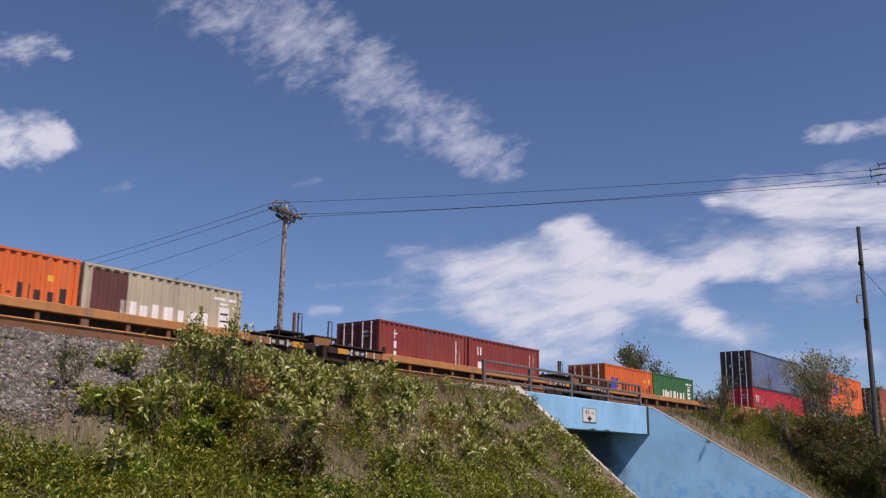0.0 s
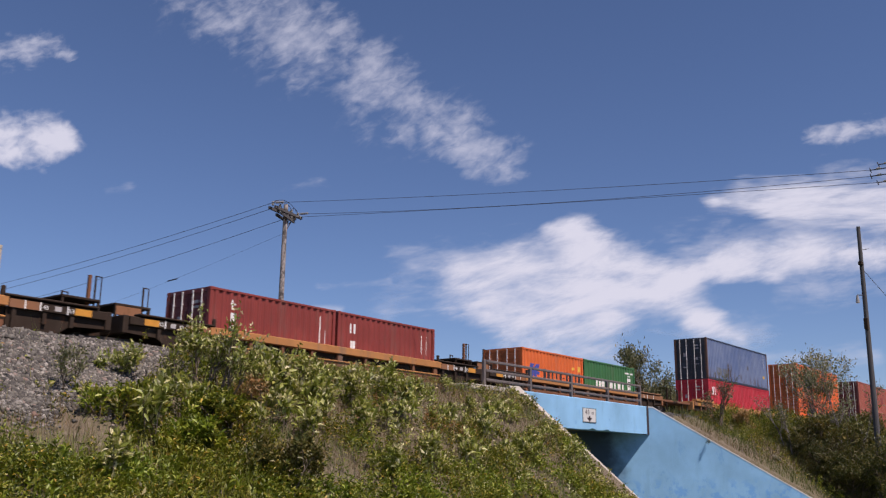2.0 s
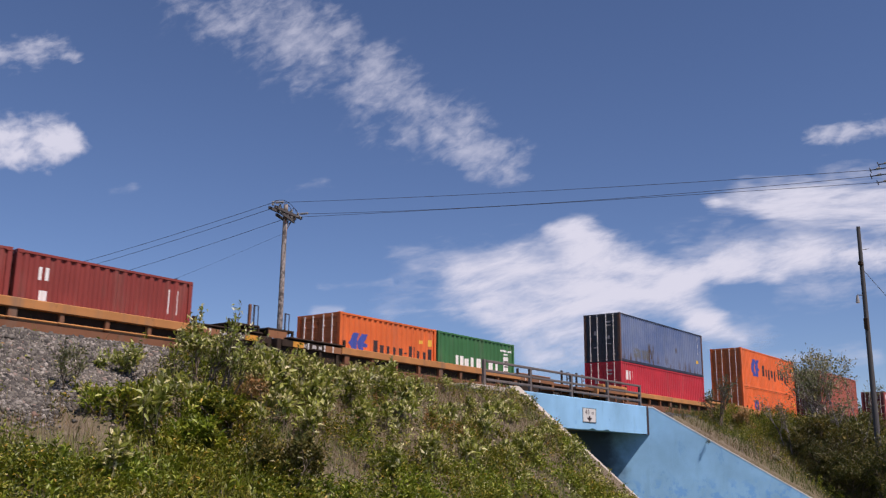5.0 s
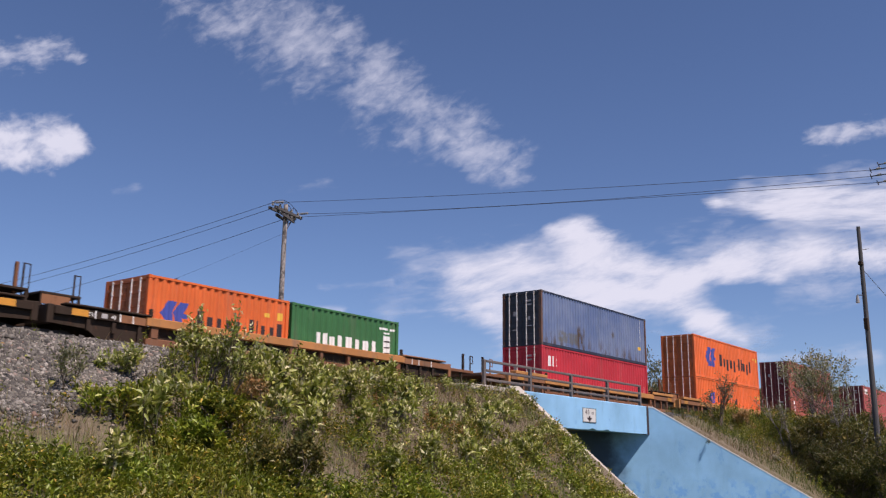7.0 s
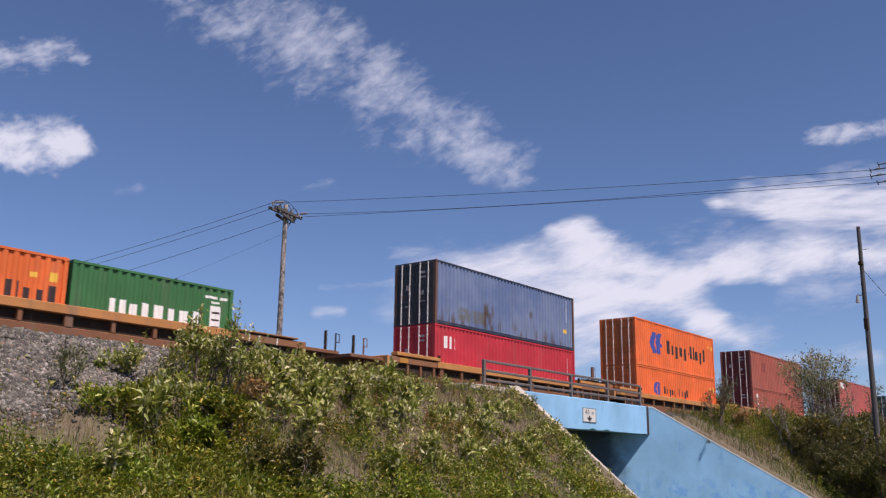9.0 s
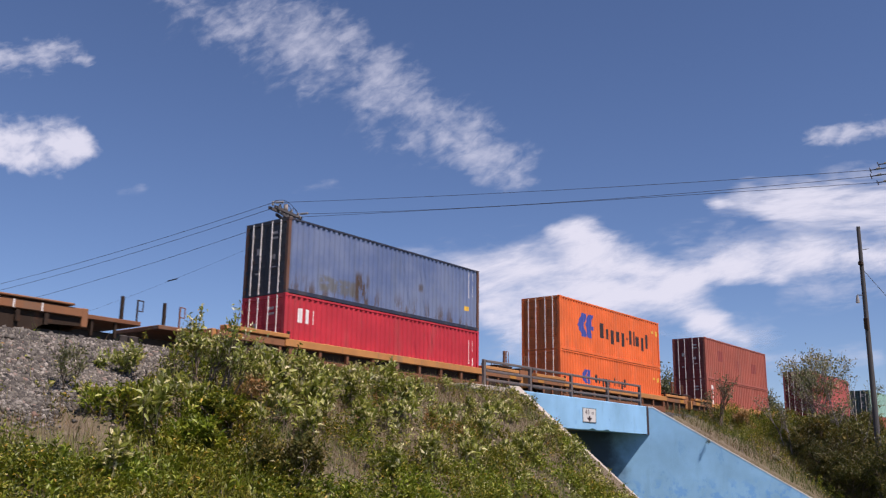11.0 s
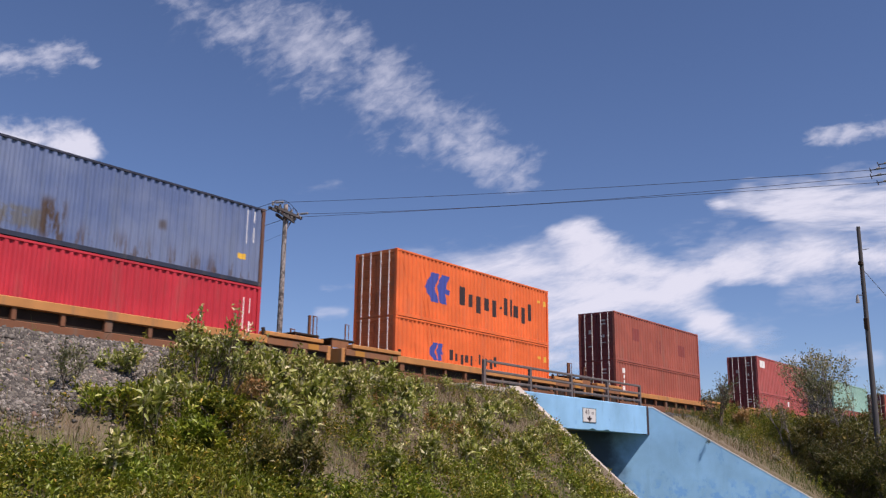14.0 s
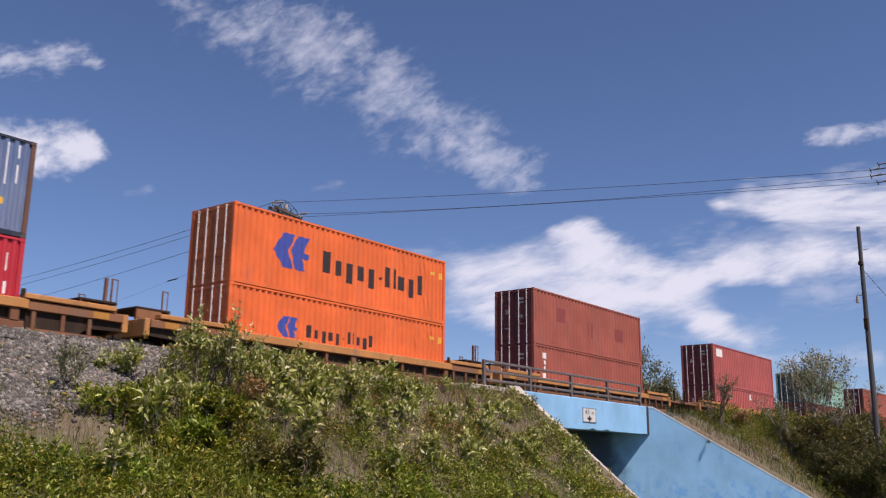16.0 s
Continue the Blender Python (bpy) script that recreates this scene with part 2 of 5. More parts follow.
def stone_material():
    m = Mat("ballast_stone", 0.85)
    g = m.t.nodes.new("ShaderNodeNewGeometry")
    c = m.ramp(g.outputs["Random Per Island"], (0.0, (0.03, 0.026, 0.021)), (0.45, (0.095, 0.083, 0.068)), (0.8, (0.21, 0.19, 0.155)), (0.94, (0.42, 0.38, 0.33)), (1.0, (0.24, 0.13, 0.09)))
    m.color(m.mix(m.math("MULTIPLY", m.noise(25, 4), 0.5), c, (0.1, 0.09, 0.085)))
    return m.m


SOIL, BALLAST, STONE = soil_material(), gravel_material(), stone_material()
MEADOW = plain("meadow_ground", (0.08, 0.09, 0.035), 0.95, 0, 0.5, 0.4)


# ---------------------------------------------------------------- mesh kit
def part(name, bm, material, parent=None, label="", smooth=False):
    """Link a bmesh as one mesh object, under a thing where one is given."""
    me = bpy.data.meshes.new(name)
    if smooth:
        for f in bm.faces:
            f.smooth = True
    bm.to_mesh(me)
    bm.free()
    me.materials.append(material)
    ob = new(name, me)
    if parent is not None:
        ob.parent = parent
    if label:
        ob["label"] = label
    return ob


def box(x0, x1, y0, y1, z0, z1, bm=None, bevel=0.0):
    own = bmesh.new() if bm is None or bevel else bm
    m = Matrix.Translation(((x0 + x1) / 2, (y0 + y1) / 2, (z0 + z1) / 2)) @ Matrix.Diagonal((abs(x1 - x0), abs(y1 - y0), abs(z1 - z0), 1))
    bmesh.ops.create_cube(own, size=1, matrix=m)
    if bevel:
        bmesh.ops.bevel(own, geom=own.edges[:], offset=bevel, segments=1, affect="EDGES")
        if bm is not None:
            me = bpy.data.meshes.new("tmp")
            own.to_mesh(me)
            own.free()
            bm.from_mesh(me)
            bpy.data.meshes.remove(me)
            return bm
    return own


def rod(a, b, r0, r1=None, seg=8, bm=None):
    bm = bm or bmesh.new()
    a, b = Vector(a), Vector(b)
    d = b - a
    m = Matrix.Translation((a + b) / 2) @ d.to_track_quat("Z", "Y").to_matrix().to_4x4()
    bmesh.ops.create_cone(bm, cap_ends=True, segments=seg, radius1=r0, radius2=r0 if r1 is None else r1, depth=d.length, matrix=m)
    return bm


def prism(pts, lo, hi, axis="y", bm=None):
    """A polygon pushed along an axis. pts: pairs in the other two axes."""
    bm = bm or bmesh.new()

    def at(p, v):
        return {"x": (v, p[0], p[1]), "y": (p[0], v, p[1]), "z": (p[0], p[1], v)}[axis]

    a = [bm.verts.new(at(p, lo)) for p in pts]
    b = [bm.verts.new(at(p, hi)) for p in pts]
    n = len(pts)
    bm.faces.new(a)
    bm.faces.new(b[::-1])
    for i in range(n):
        bm.faces.new((a[i], b[i], b[(i + 1) % n], a[(i + 1) % n]))
    bmesh.ops.recalc_face_normals(bm, faces=bm.faces[:])
    return bm


def fast_mesh(name, verts, faces, material):
    """A mesh from numpy arrays: verts (n, 3), faces (m, k)."""
    me = bpy.data.meshes.new(name)
    k = faces.shape[1]
    me.vertices.add(len(verts))
    me.vertices.foreach_set("co", np.ascontiguousarray(verts, dtype=np.float32).ravel())
    me.loops.add(faces.size)
    me.loops.foreach_set("vertex_index", np.ascontiguousarray(faces, dtype=np.int32).ravel())
    me.polygons.add(len(faces))
    me.polygons.foreach_set("loop_start", np.arange(0, faces.size, k, dtype=np.int32))
    me.update(calc_edges=True)
    me.materials.append(material)
    return me


def empty(name, m=None):
    ob = new(name)
    ob.empty_display_size = 0.3
    if m is not None:
        ob.matrix_world = m
    return ob


# ---------------------------------------------------------------- ground, embankment
RAIL_Z, CREST_Z, CREST_Y = 4.56, 4.45, -5.2
SLOPE_W, SLOPE_E = 0.60, 0.69
FACE_Y, DECK_Z, SOFFIT_Z = -4.5, 4.67, 3.31
SPAN_L, SPAN_R = 31.5, 43.45
FLARE_W, FLARE_E = math.tan(radians(25)), math.tan(radians(33))
GROUND_Z = -0.7


def ground_sheet():
    xs = np.concatenate([[-2600, -900, -300, -120], np.arange(-60, 161, 4.0), [220, 420, 1000, 2600]])
    ys = np.concatenate([[-2600, -900, -300, -100], np.arange(-60, 61, 4.0), [100, 300, 900, 2600]])
    v, f = [], []
    for y in ys:
        for x in xs:
            near = math.exp(-((x / 10) ** 2 + ((y + 27) / 7) ** 2))
            v.append((x, y, GROUND_Z + 0.6 * near + 0.12 * noise.noise((x * 0.08, y * 0.08, 0))))
    n = len(xs)
    for j in range(len(ys) - 1):
        for i in range(n - 1):
            f.append((j * n + i, j * n + i + 1, (j + 1) * n + i + 1, (j + 1) * n + i))
    me = fast_mesh("ground", np.array(v), np.array(f), MEADOW)
    tagged(new("ground", me), "rough green meadow ground at road level", "ground", kind="structure")


def slope_z(y, left):
    if y < CREST_Y:
        return CREST_Z + (y - CREST_Y) * (SLOPE_W if left else SLOPE_E)
    return CREST_Z


def edge_left(y):
    return SPAN_L - (FACE_Y - y) * FLARE_W if y < FACE_Y else SPAN_L - (y - FACE_Y) * FLARE_E


def edge_right(y):
    return SPAN_R + (FACE_Y - y) * FLARE_E


def bumpy(x, y):
    if y > CREST_Y - 0.4:
        return 0.02 * noise.noise((x, y, 3))
    return 0.16 * noise.noise((x * 0.5, y * 0.5, 1)) + 0.07 * noise.noise((x * 1.7, y * 1.7, 5))


def embankment(name, left):
    ys = np.concatenate([np.arange(-15.2, CREST_Y, 0.25), [CREST_Y, -4.9, -4.6, -2, 0, 3, 7.6], np.arange(8.2, 18, 1.0)])
    steps = 140
    v, f = [], []
    for y in ys:
        z0 = slope_z(y, left) if y <= 7.6 else CREST_Z - (y - 7.6) * 0.6
        z0 = max(z0, GROUND_Z - 0.6)
        a, b = (-70.0, edge_left(y) - 0.2) if left else (edge_right(y) + 0.2, 240.0)
        for i in range(-1, steps + 1):
            if i < 0:
                v.append(((b if left else a), y, GROUND_Z - 0.8))
                continue
            u = i / steps
            x = b + (a - b) * u ** 1.6 if left else a + (b - a) * u ** 1.8
            fade = min(1.0, abs(x - (b if left else a)) / 1.0)
            v.append((x, y, z0 + bumpy(x, y) * fade - 0.03))
    n = steps + 2
    for j in range(len(ys) - 1):
        for i in range(n - 1):
            q = (j * n + i, j * n + i + 1, (j + 1) * n + i + 1, (j + 1) * n + i)
            f.append(q[::-1] if left else q)
    me = fast_mesh(name, np.array(v), np.array(f), SOIL)
    for p in me.polygons:
        p.use_smooth = True
    me.materials.append(BALLAST)
    for p in me.polygons:
        x, y = p.center.x, p.center.y
        if CREST_Y - 0.3 < y < 8.5 or (left and x < 16 and y > CREST_Y - 2.4 * min(1, max(0, (14.6 - x) / 3.6))):
            p.material_index = 1
    return tagged(new(name, me), "steep overgrown railway embankment with brown soil", "embankment", kind="structure")


ground_sheet()
embankment("embankment_west", True)
embankment("embankment_east", False)


# ---------------------------------------------------------------- bridge
def chipped_girder(parent):
    bm = bmesh.new()
    n = 96
    x0, x1 = SPAN_L - 1.2, SPAN_R
    cols = []
    for i in range(n + 1):
        x = x0 + (x1 - x0) * i / n
        chip = max(0.0, noise.noise((x * 1.9, 2.0, 0.0)) - 0.2) * 0.07
        if 37.4 < x < 39.4:
            chip += 0.07 * max(0.0, math.sin((x - 37.4) * 4.7)) + 0.05 * abs(noise.noise((x * 6, 0, 0)))
        cols.append([bm.verts.new(p) for p in (
            (x, FACE_Y, SOFFIT_Z + chip), (x, FACE_Y, DECK_Z - 0.03), (x, FACE_Y + 0.03, DECK_Z),
            (x, FACE_Y + 0.55, DECK_Z), (x, FACE_Y + 0.55, SOFFIT_Z), (x, FACE_Y + 0.08 + chip, SOFFIT_Z + 0.01))])
    for a, b in zip(cols, cols[1:]):
        for k in range(6):
            bm.faces.new((a[k], b[k], b[(k + 1) % 6], a[(k + 1) % 6]))
    bm.faces.new(cols[0])
    bm.faces.new(cols[-1][::-1])
    bmesh.ops.recalc_face_normals(bm, faces=bm.faces[:])
    return part("girder", bm, BRIDGE_BLUE, parent, "sky blue painted concrete fascia with a chipped lower edge")


def wing(parent, s_len, side):
    """A wing wall: its top falls with the bank. side 1: east, -1: west."""
    ang = radians(33) if side > 0 else radians(-25)
    along = Vector((math.sin(ang), -math.cos(ang), 0))
    out = Vector((math.cos(ang), math.sin(ang), 0)) * side
    base = Vector((SPAN_R if side > 0 else SPAN_L, FACE_Y, 0))
    prof = [(-0.0, -1.2), (0.0, DECK_Z - 0.02), (0.22, DECK_Z - 0.03), (s_len, DECK_Z - 0.03 - (s_len - 0.22) * (0.579 if side > 0 else 0.56)), (s_len, -1.2)]
    made = []
    for name, mat, lo, hi, dz in (("wall", BRIDGE_BLUE, 0.0, 0.42, 0.0), ("coping", COPING if side > 0 else CONCRETE, -0.012, 0.43 if side > 0 else 0.46, 0.035 if side > 0 else 0.15)):
        bm = bmesh.new()
        if name == "wall":
            ring = prof
        else:
            ring = [(p[0], p[1] - 0.03) for p in prof[1:4]] + [(p[0], p[1] + dz) for p in prof[3:0:-1]]
        a = [bm.verts.new(base + along * s + out * lo + Vector((0, 0, z))) for s, z in ring]
        b = [bm.verts.new(base + along * s + out * hi + Vector((0, 0, z))) for s, z in ring]
        bm.faces.new(a)
        bm.faces.new(b[::-1])
        for i in range(len(ring)):
            j = (i + 1) % len(ring)
            bm.faces.new((a[i], a[j], b[j], b[i]))
        bmesh.ops.recalc_face_normals(bm, faces=bm.faces[:])
        made.append(part(name, bm, mat, None))
    made[0].name = "wing_wall"
    made[0].parent = parent
    made[1].parent = made[0]
    return made[0]


def bridge():
    b = empty("railway_bridge")
    tagged(b, "low concrete railway underpass painted sky blue", "bridge", kind="structure")
    chipped_girder(b)
    # the deck, skewed with the road below
    bm = bmesh.new()
    # unseen extra length behind, added to keep light out of the underpass
    far = 13.0
    ring = [(edge_left(FACE_Y + 0.55) - 1.2, FACE_Y + 0.56), (edge_right(FACE_Y + 0.55), FACE_Y + 0.56), (edge_right(far) + 0.3, far), (edge_left(far) - 1.2, far)]
    prism(ring, SOFFIT_Z + 0.12, CREST_Z - 0.25, "z", bm)
    part("deck", bm, SHADED_CONCRETE, b)
    part("ballast_bed", prism(ring, CREST_Z - 0.245, CREST_Z - 0.04, "z"), BALLAST, b)
    # underpass shade put into the colour: blue at the mouth, darker further in
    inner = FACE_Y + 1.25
    for nm, x_at, y0, y1, mat in (("abutment", edge_right, FACE_Y + 0.002, far, SHADED_BLUE),
                                  ("abutment", lambda y: edge_left(y) - 0.8, FACE_Y + 0.002, inner, BRIDGE_BLUE), ("inner_abutment", lambda y: edge_left(y) - 0.8, inner + 0.002, far, SHADED_CONCRETE)):
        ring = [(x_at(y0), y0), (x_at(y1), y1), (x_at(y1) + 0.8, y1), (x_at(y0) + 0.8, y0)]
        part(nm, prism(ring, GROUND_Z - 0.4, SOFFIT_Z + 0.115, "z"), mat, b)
    wing(b, 9.6, 1)
    wing(b, 9.0, -1)
    # bare concrete seat at the west end and the dark joint at the east end
    part("bearing_block", box(27.9, 30.9, FACE_Y - 0.3, FACE_Y + 0.5, 3.9, DECK_Z - 0.01, bevel=0.04), CONCRETE, b, "bare weathered concrete block")
    part("joint", box(SPAN_R - 0.22, SPAN_R + 0.02, FACE_Y - 0.012, FACE_Y + 0.3, SOFFIT_Z - 0.02, DECK_Z - 0.03), MARK_BLACK, b, "dark open joint")


def railing():
    r = empty("bridge_railing")
    tagged(r, "weathered grey-brown guard railing on the bridge edge", "railing", kind="structure")
    y = FACE_Y + 0.16
    posts = (29.5, 32.8, 36.15, 39.5, 42.88)
    for x in posts:
        bm = box(x - 0.07, x + 0.07, y - 0.06, y + 0.06, DECK_Z - 0.01, DECK_Z + 1.03, bevel=0.012)
        box(x - 0.11, x + 0.11, y - 0.1, y + 0.1, DECK_Z - 0.005, DECK_Z + 0.025, bm)
        part("post", bm, RAILING, r)
    for z in (0.97, 0.6, 0.25):
        for a, b in zip(posts, posts[1:]):
            part("rail", box(a + 0.072, b - 0.072, y - 0.09, y - 0.03, DECK_Z + z - 0.052, DECK_Z + z + 0.052, bevel=0.02), RAILING, r)


def clearance_sign():
    s = empty("clearance_sign")
    tagged(s, "white clearance sign with black down arrow on blue concrete", "sign")
    y = FACE_Y - 0.012
    x0, x1, z0, z1 = 36.82, 38.02, 3.63, 4.26
    part("plate", box(x0, x1, y - 0.012, y + 0.01, z0, z1, bevel=0.005), SIGN_FACE, s)
    cx = (x0 + x1) / 2
    part("arrow", prism([(cx - 0.07, 3.92), (cx + 0.07, 3.92), (cx + 0.07, 3.83), (cx + 0.25, 3.83), (cx, 3.66), (cx - 0.25, 3.83), (cx - 0.07, 3.83)], y - 0.018, y - 0.0125), MARK_BLACK, s)
    for txt, x, size in (("4.0", cx - 0.38, 0.3), ("m", cx + 0.2, 0.26)):
        cu = bpy.data.curves.new("numeral", "FONT")
        cu.body, cu.size, cu.extrude = txt, size, 0.002
        t = new("numeral", cu)
        t.data.materials.append(MARK_BLACK)
        t.parent = s
        t.matrix_local = pose(x, y - 0.016, 3.98, 90, 0, 0)
    bm = bmesh.new()
    for a in ((x0, x1, z0, z0 + 0.02), (x0, x1, z1 - 0.02, z1), (x0, x0 + 0.025, z0, z1), (x1 - 0.025, x1, z0, z1)):
        box(a[0], a[1], y - 0.018, y - 0.0125, a[2], a[3], bm)
    part("border", bm, MARK_BLACK, s)


bridge()
railing()
clearance_sign()


def track():
    t = empty("railway_track")
    tagged(t, "rusty steel rails on timber ties in grey ballast", "railway track", kind="structure")
    for y in (1.219 - 0.7535, 1.219 + 0.7535):
        prof = [(y - 0.07, -0.17), (y + 0.07, -0.17), (y + 0.02, -0.14), (y + 0.02, -0.04), (y + 0.036, -0.03), (y + 0.036, 0), (y - 0.036, 0), (y - 0.036, -0.03), (y - 0.02, -0.04), (y - 0.02, -0.14)]
        part("rail", prism([(a, RAIL_Z + b) for a, b in prof], -70, 240, "x"), RAIL_STEEL, t)
    bm = bmesh.new()
    for i in range(280):
        x = -40 + i * 0.6
        box(x, x + 0.22, 1.219 - 1.3, 1.219 + 1.3, RAIL_Z - 0.34, RAIL_Z - 0.17, bm)
    tagged(part("ties", bm, TIE_WOOD, t), kind="stuff")


track()


# ---------------------------------------------------------------- containers
def waves(x0, x1, pitch, depth=0.05):
    """The ribs' outline: pairs of place along the panel and depth behind its outer face."""
    n = max(1, round((x1 - x0) / pitch))
    p = (x1 - x0) / n
    prof = []
    for i in range(n):
        a = x0 + i * p
        prof += [(a, depth), (a + 0.16 * p, depth), (a + 0.34 * p, 0), (a + 0.66 * p, 0), (a + 0.84 * p, depth)]
    return prof + [(x1, depth)]


RIBS = {}           # container -> outline of its ribs


def corrugated(x0, x1, z0, z1, y, inward, pitch=0.33):
    """A ribbed wall panel in trapezoid waves; inward: the sign of y towards the inside."""
    prof = waves(x0, x1, pitch)
    bm = bmesh.new()
    rows = [[bm.verts.new((x, y + inward * d, z)) for x, d in prof] for z in (z0, z1)]
    for i in range(len(prof) - 1):
        bm.faces.new((rows[0][i], rows[0][i + 1], rows[1][i + 1], rows[1][i]))
    return bm


def painted(name, parent, shapes, material, label="", proud=0.003):
    """Paint laid over the ribs of a container's near side. shapes: outlines in x and z."""
    prof = RIBS[parent]
    px, pd = [p[0] for p in prof], [p[1] for p in prof]
    bm = bmesh.new()
    for pts in shapes:
        lo, hi = min(p[0] for p in pts), max(p[0] for p in pts)
        cuts = sorted({p[0] for p in pts} | {x for x in px if lo < x < hi})
        edges = list(zip(pts, list(pts[1:]) + [pts[0]]))
        for xa, xb in zip(cuts, cuts[1:]):
            if xb - xa < 1e-5:
                continue
            spans = []
            for (x0, z0), (x1, z1) in edges:
                if min(x0, x1) <= xa + 1e-7 and max(x0, x1) >= xb - 1e-7:
                    k = (z1 - z0) / (x1 - x0)
                    spans.append((z0 + (xa - x0) * k, z0 + (xb - x0) * k))
            spans.sort(key=sum)
            ya, yb = (-1.207 + float(np.interp(x, px, pd)) - proud for x in (xa, xb))
            for (a0, b0), (a1, b1) in zip(spans[::2], spans[1::2]):
                q = [(xa, ya, a0), (xb, yb, b0), (xb, yb, b1), (xa, ya, a1)]
                if abs(a1 - a0) < 1e-6:
                    q.pop()
                elif abs(b1 - b0) < 1e-6:
                    q.pop(2)
                bm.faces.new([bm.verts.new(v) for v in q])
    return part(name, bm, material, parent, label)


def rect(x0, x1, z0, z1):
    return [(x0, z0), (x1, z0), (x1, z1), (x0, z1)]


def letter_bars(parent, x, z, size, tall, plan, material, name="lettering", fill=0.82):
    """A word as plain bars, one for each sign; plan: each bar's width, foot and head, in units of size and of tall."""
    bars = []
    for w, lo, hi in plan:
        bars.append(rect(x, x + w * size * fill, z + lo * tall, z + hi * tall))
        x += (w + 0.12) * size
    return tagged(painted(name, parent, bars, material), kind="stuff")


def marks(parent, rows, material, name="marking"):
    """Small painted areas, as (x0, x1, z0, z1) on the track's near side."""
    for row in rows:
        painted(name, parent, [rect(*row)], material)


def marks_over(parent, rows, material):
    """Dark lines on a painted panel."""
    for row in rows:
        painted("marking", parent, [rect(*row)], material, proud=0.006)


def container(kind, label, length, height, side, frame_mat, door_mat, pitch=0, group=""):
    """A freight container, its floor's middle at the origin; the doors are at the -x end."""
    c = empty(kind)
    tagged(c, label, "freight container", group or "containers on the train")
    L, H, W = length / 2, height, 1.219
    post = 0.14
    post_mat = RUSTY_POST if frame_mat is BLUE_FRAME else frame_mat
    pitch = pitch or (0.33 if length < 7 else 0.285)
    RIBS[c] = waves(-L + post, L - post, pitch)
    for s in (-1, 1):
        part("side_panel", corrugated(-L + post, L - post, 0.15, H - 0.07, s * (W - 0.012), -s, pitch), side, c)
        part("top_rail", box(-L + 0.1, L - 0.1, s * W, s * (W - 0.07), H - 0.085, H - 0.015), frame_mat, c)
        bm = box(-L + 0.1, L - 0.1, s * (W - 0.002), s * (W - 0.05), 0.02, 0.16)
        part("bottom_rail", bm, frame_mat, c)
        for e in (-1, 1):
            part("corner_post", box(e * L, e * (L - post), s * (W - 0.003), s * (W - 0.16), 0.12, H - 0.12, bevel=0.008), post_mat, c)
            for z in (0, H - 0.118):
                part("corner_casting", box(e * (L + 0.002), e * (L - 0.178), s * (W + 0.002), s * (W - 0.16), z, z + 0.118, bevel=0.012), CASTING if frame_mat is BLUE_FRAME else frame_mat, c)
    part("roof", corrugated_roof(L, W, H), side, c)
    part("floor_frame", box(-L + 0.05, L - 0.05, -W + 0.06, W - 0.06, 0.03, 0.14), CASTING, c)
    # far end
    part("end_panel", box(L - 0.06, L - 0.03, -W + 0.16, W - 0.16, 0.14, H - 0.1), side, c)
    part("door_header", box(-L + 0.005, -L + 0.12, -W + 0.16, W - 0.16, H - 0.16, H - 0.01), door_mat, c)
    part("door_sill", box(-L + 0.005, -L + 0.12, -W + 0.16, W - 0.16, 0.01, 0.13), door_mat, c)
    for s in (-1, 1):
        # a door leaf with pressed panels
        y0, y1 = (0.012 * s, (W - 0.165) * s)
        bm = box(-L + 0.05, -L + 0.085, y0, y1, 0.14, H - 0.17)
        nrow = 5
        zz = np.linspace(0.2, H - 0.22, nrow + 1)
        for a, b in zip(zz, zz[1:]):
            box(-L + 0.025, -L + 0.055, y0 + s * 0.06, y1 - s * 0.06, a + 0.07, b - 0.07, bm, bevel=0.015)
        leaf = part("door", bm, door_mat, c)
        for k in (0.27, 0.73):
            y = y0 + (y1 - y0) * k
            bm = rod((-L - 0.006, y, 0.05), (-L - 0.006, y, H - 0.06), 0.021, seg=8)
            for z in (0.1, 0.45, H * 0.5, H - 0.5, H - 0.1):
                box(-L - 0.025, -L + 0.05, y - 0.035, y + 0.035, z - 0.025, z + 0.025, bm)
            part("lock_rod", bm, ROD, leaf, "pale galvanised locking rod")
        bm = box(-L - 0.02, -L + 0.03, y0 + (y1 - y0) * 0.2, y0 + (y1 - y0) * 0.75, 0.98, 1.03)
        part("door_handle", bm, door_mat, leaf)
        if door_mat in (DOOR_MAROON, DOOR_BLUE, RED, DOOR_SEAGREEN):
            y = y0 + (y1 - y0) * 0.42
            rows = ((0.82, 0.05, 0.26), (0.75, 0.04, 0.3), (0.5, 0.09, 0.12), (0.36, 0.03, 0.28)) if s < 0 else ((0.6, 0.12, 0.16), (0.3, 0.03, 0.22))
            for k, hh, ww in rows:
                part("placard", box(-L + 0.012, -L + 0.03, y - ww / 2, y + ww / 2, H * k - hh, H * k + hh), MARK_DULL, leaf)
        for z in (0.35, 0.95, H - 0.95, H - 0.35):
            part("hinge", box(-L - 0.0, -L + 0.06, y1 - s * 0.07, y1 + s * 0.07, z - 0.06, z + 0.06), door_mat, leaf)
    return c


def corrugated_roof(L, W, H):
    bm = bmesh.new()
    n = int(L * 2 / 0.42)
    prof = []
    for i in range(n):
        a, p = -L + 0.1 + i * (2 * L - 0.2) / n, (2 * L - 0.2) / n
        prof += [(a, 0), (a + 0.4 * p, 0), (a + 0.5 * p, 0.018), (a + 0.9 * p, 0.018)]
    prof.append((L - 0.1, 0))
    rows = [[bm.verts.new((x, y, H - 0.035 + d)) for x, d in prof] for y in (-W + 0.06, W - 0.06)]
    for i in range(len(prof) - 1):
        bm.faces.new((rows[0][i], rows[0][i + 1], rows[1][i + 1], rows[1][i]))
    return bm


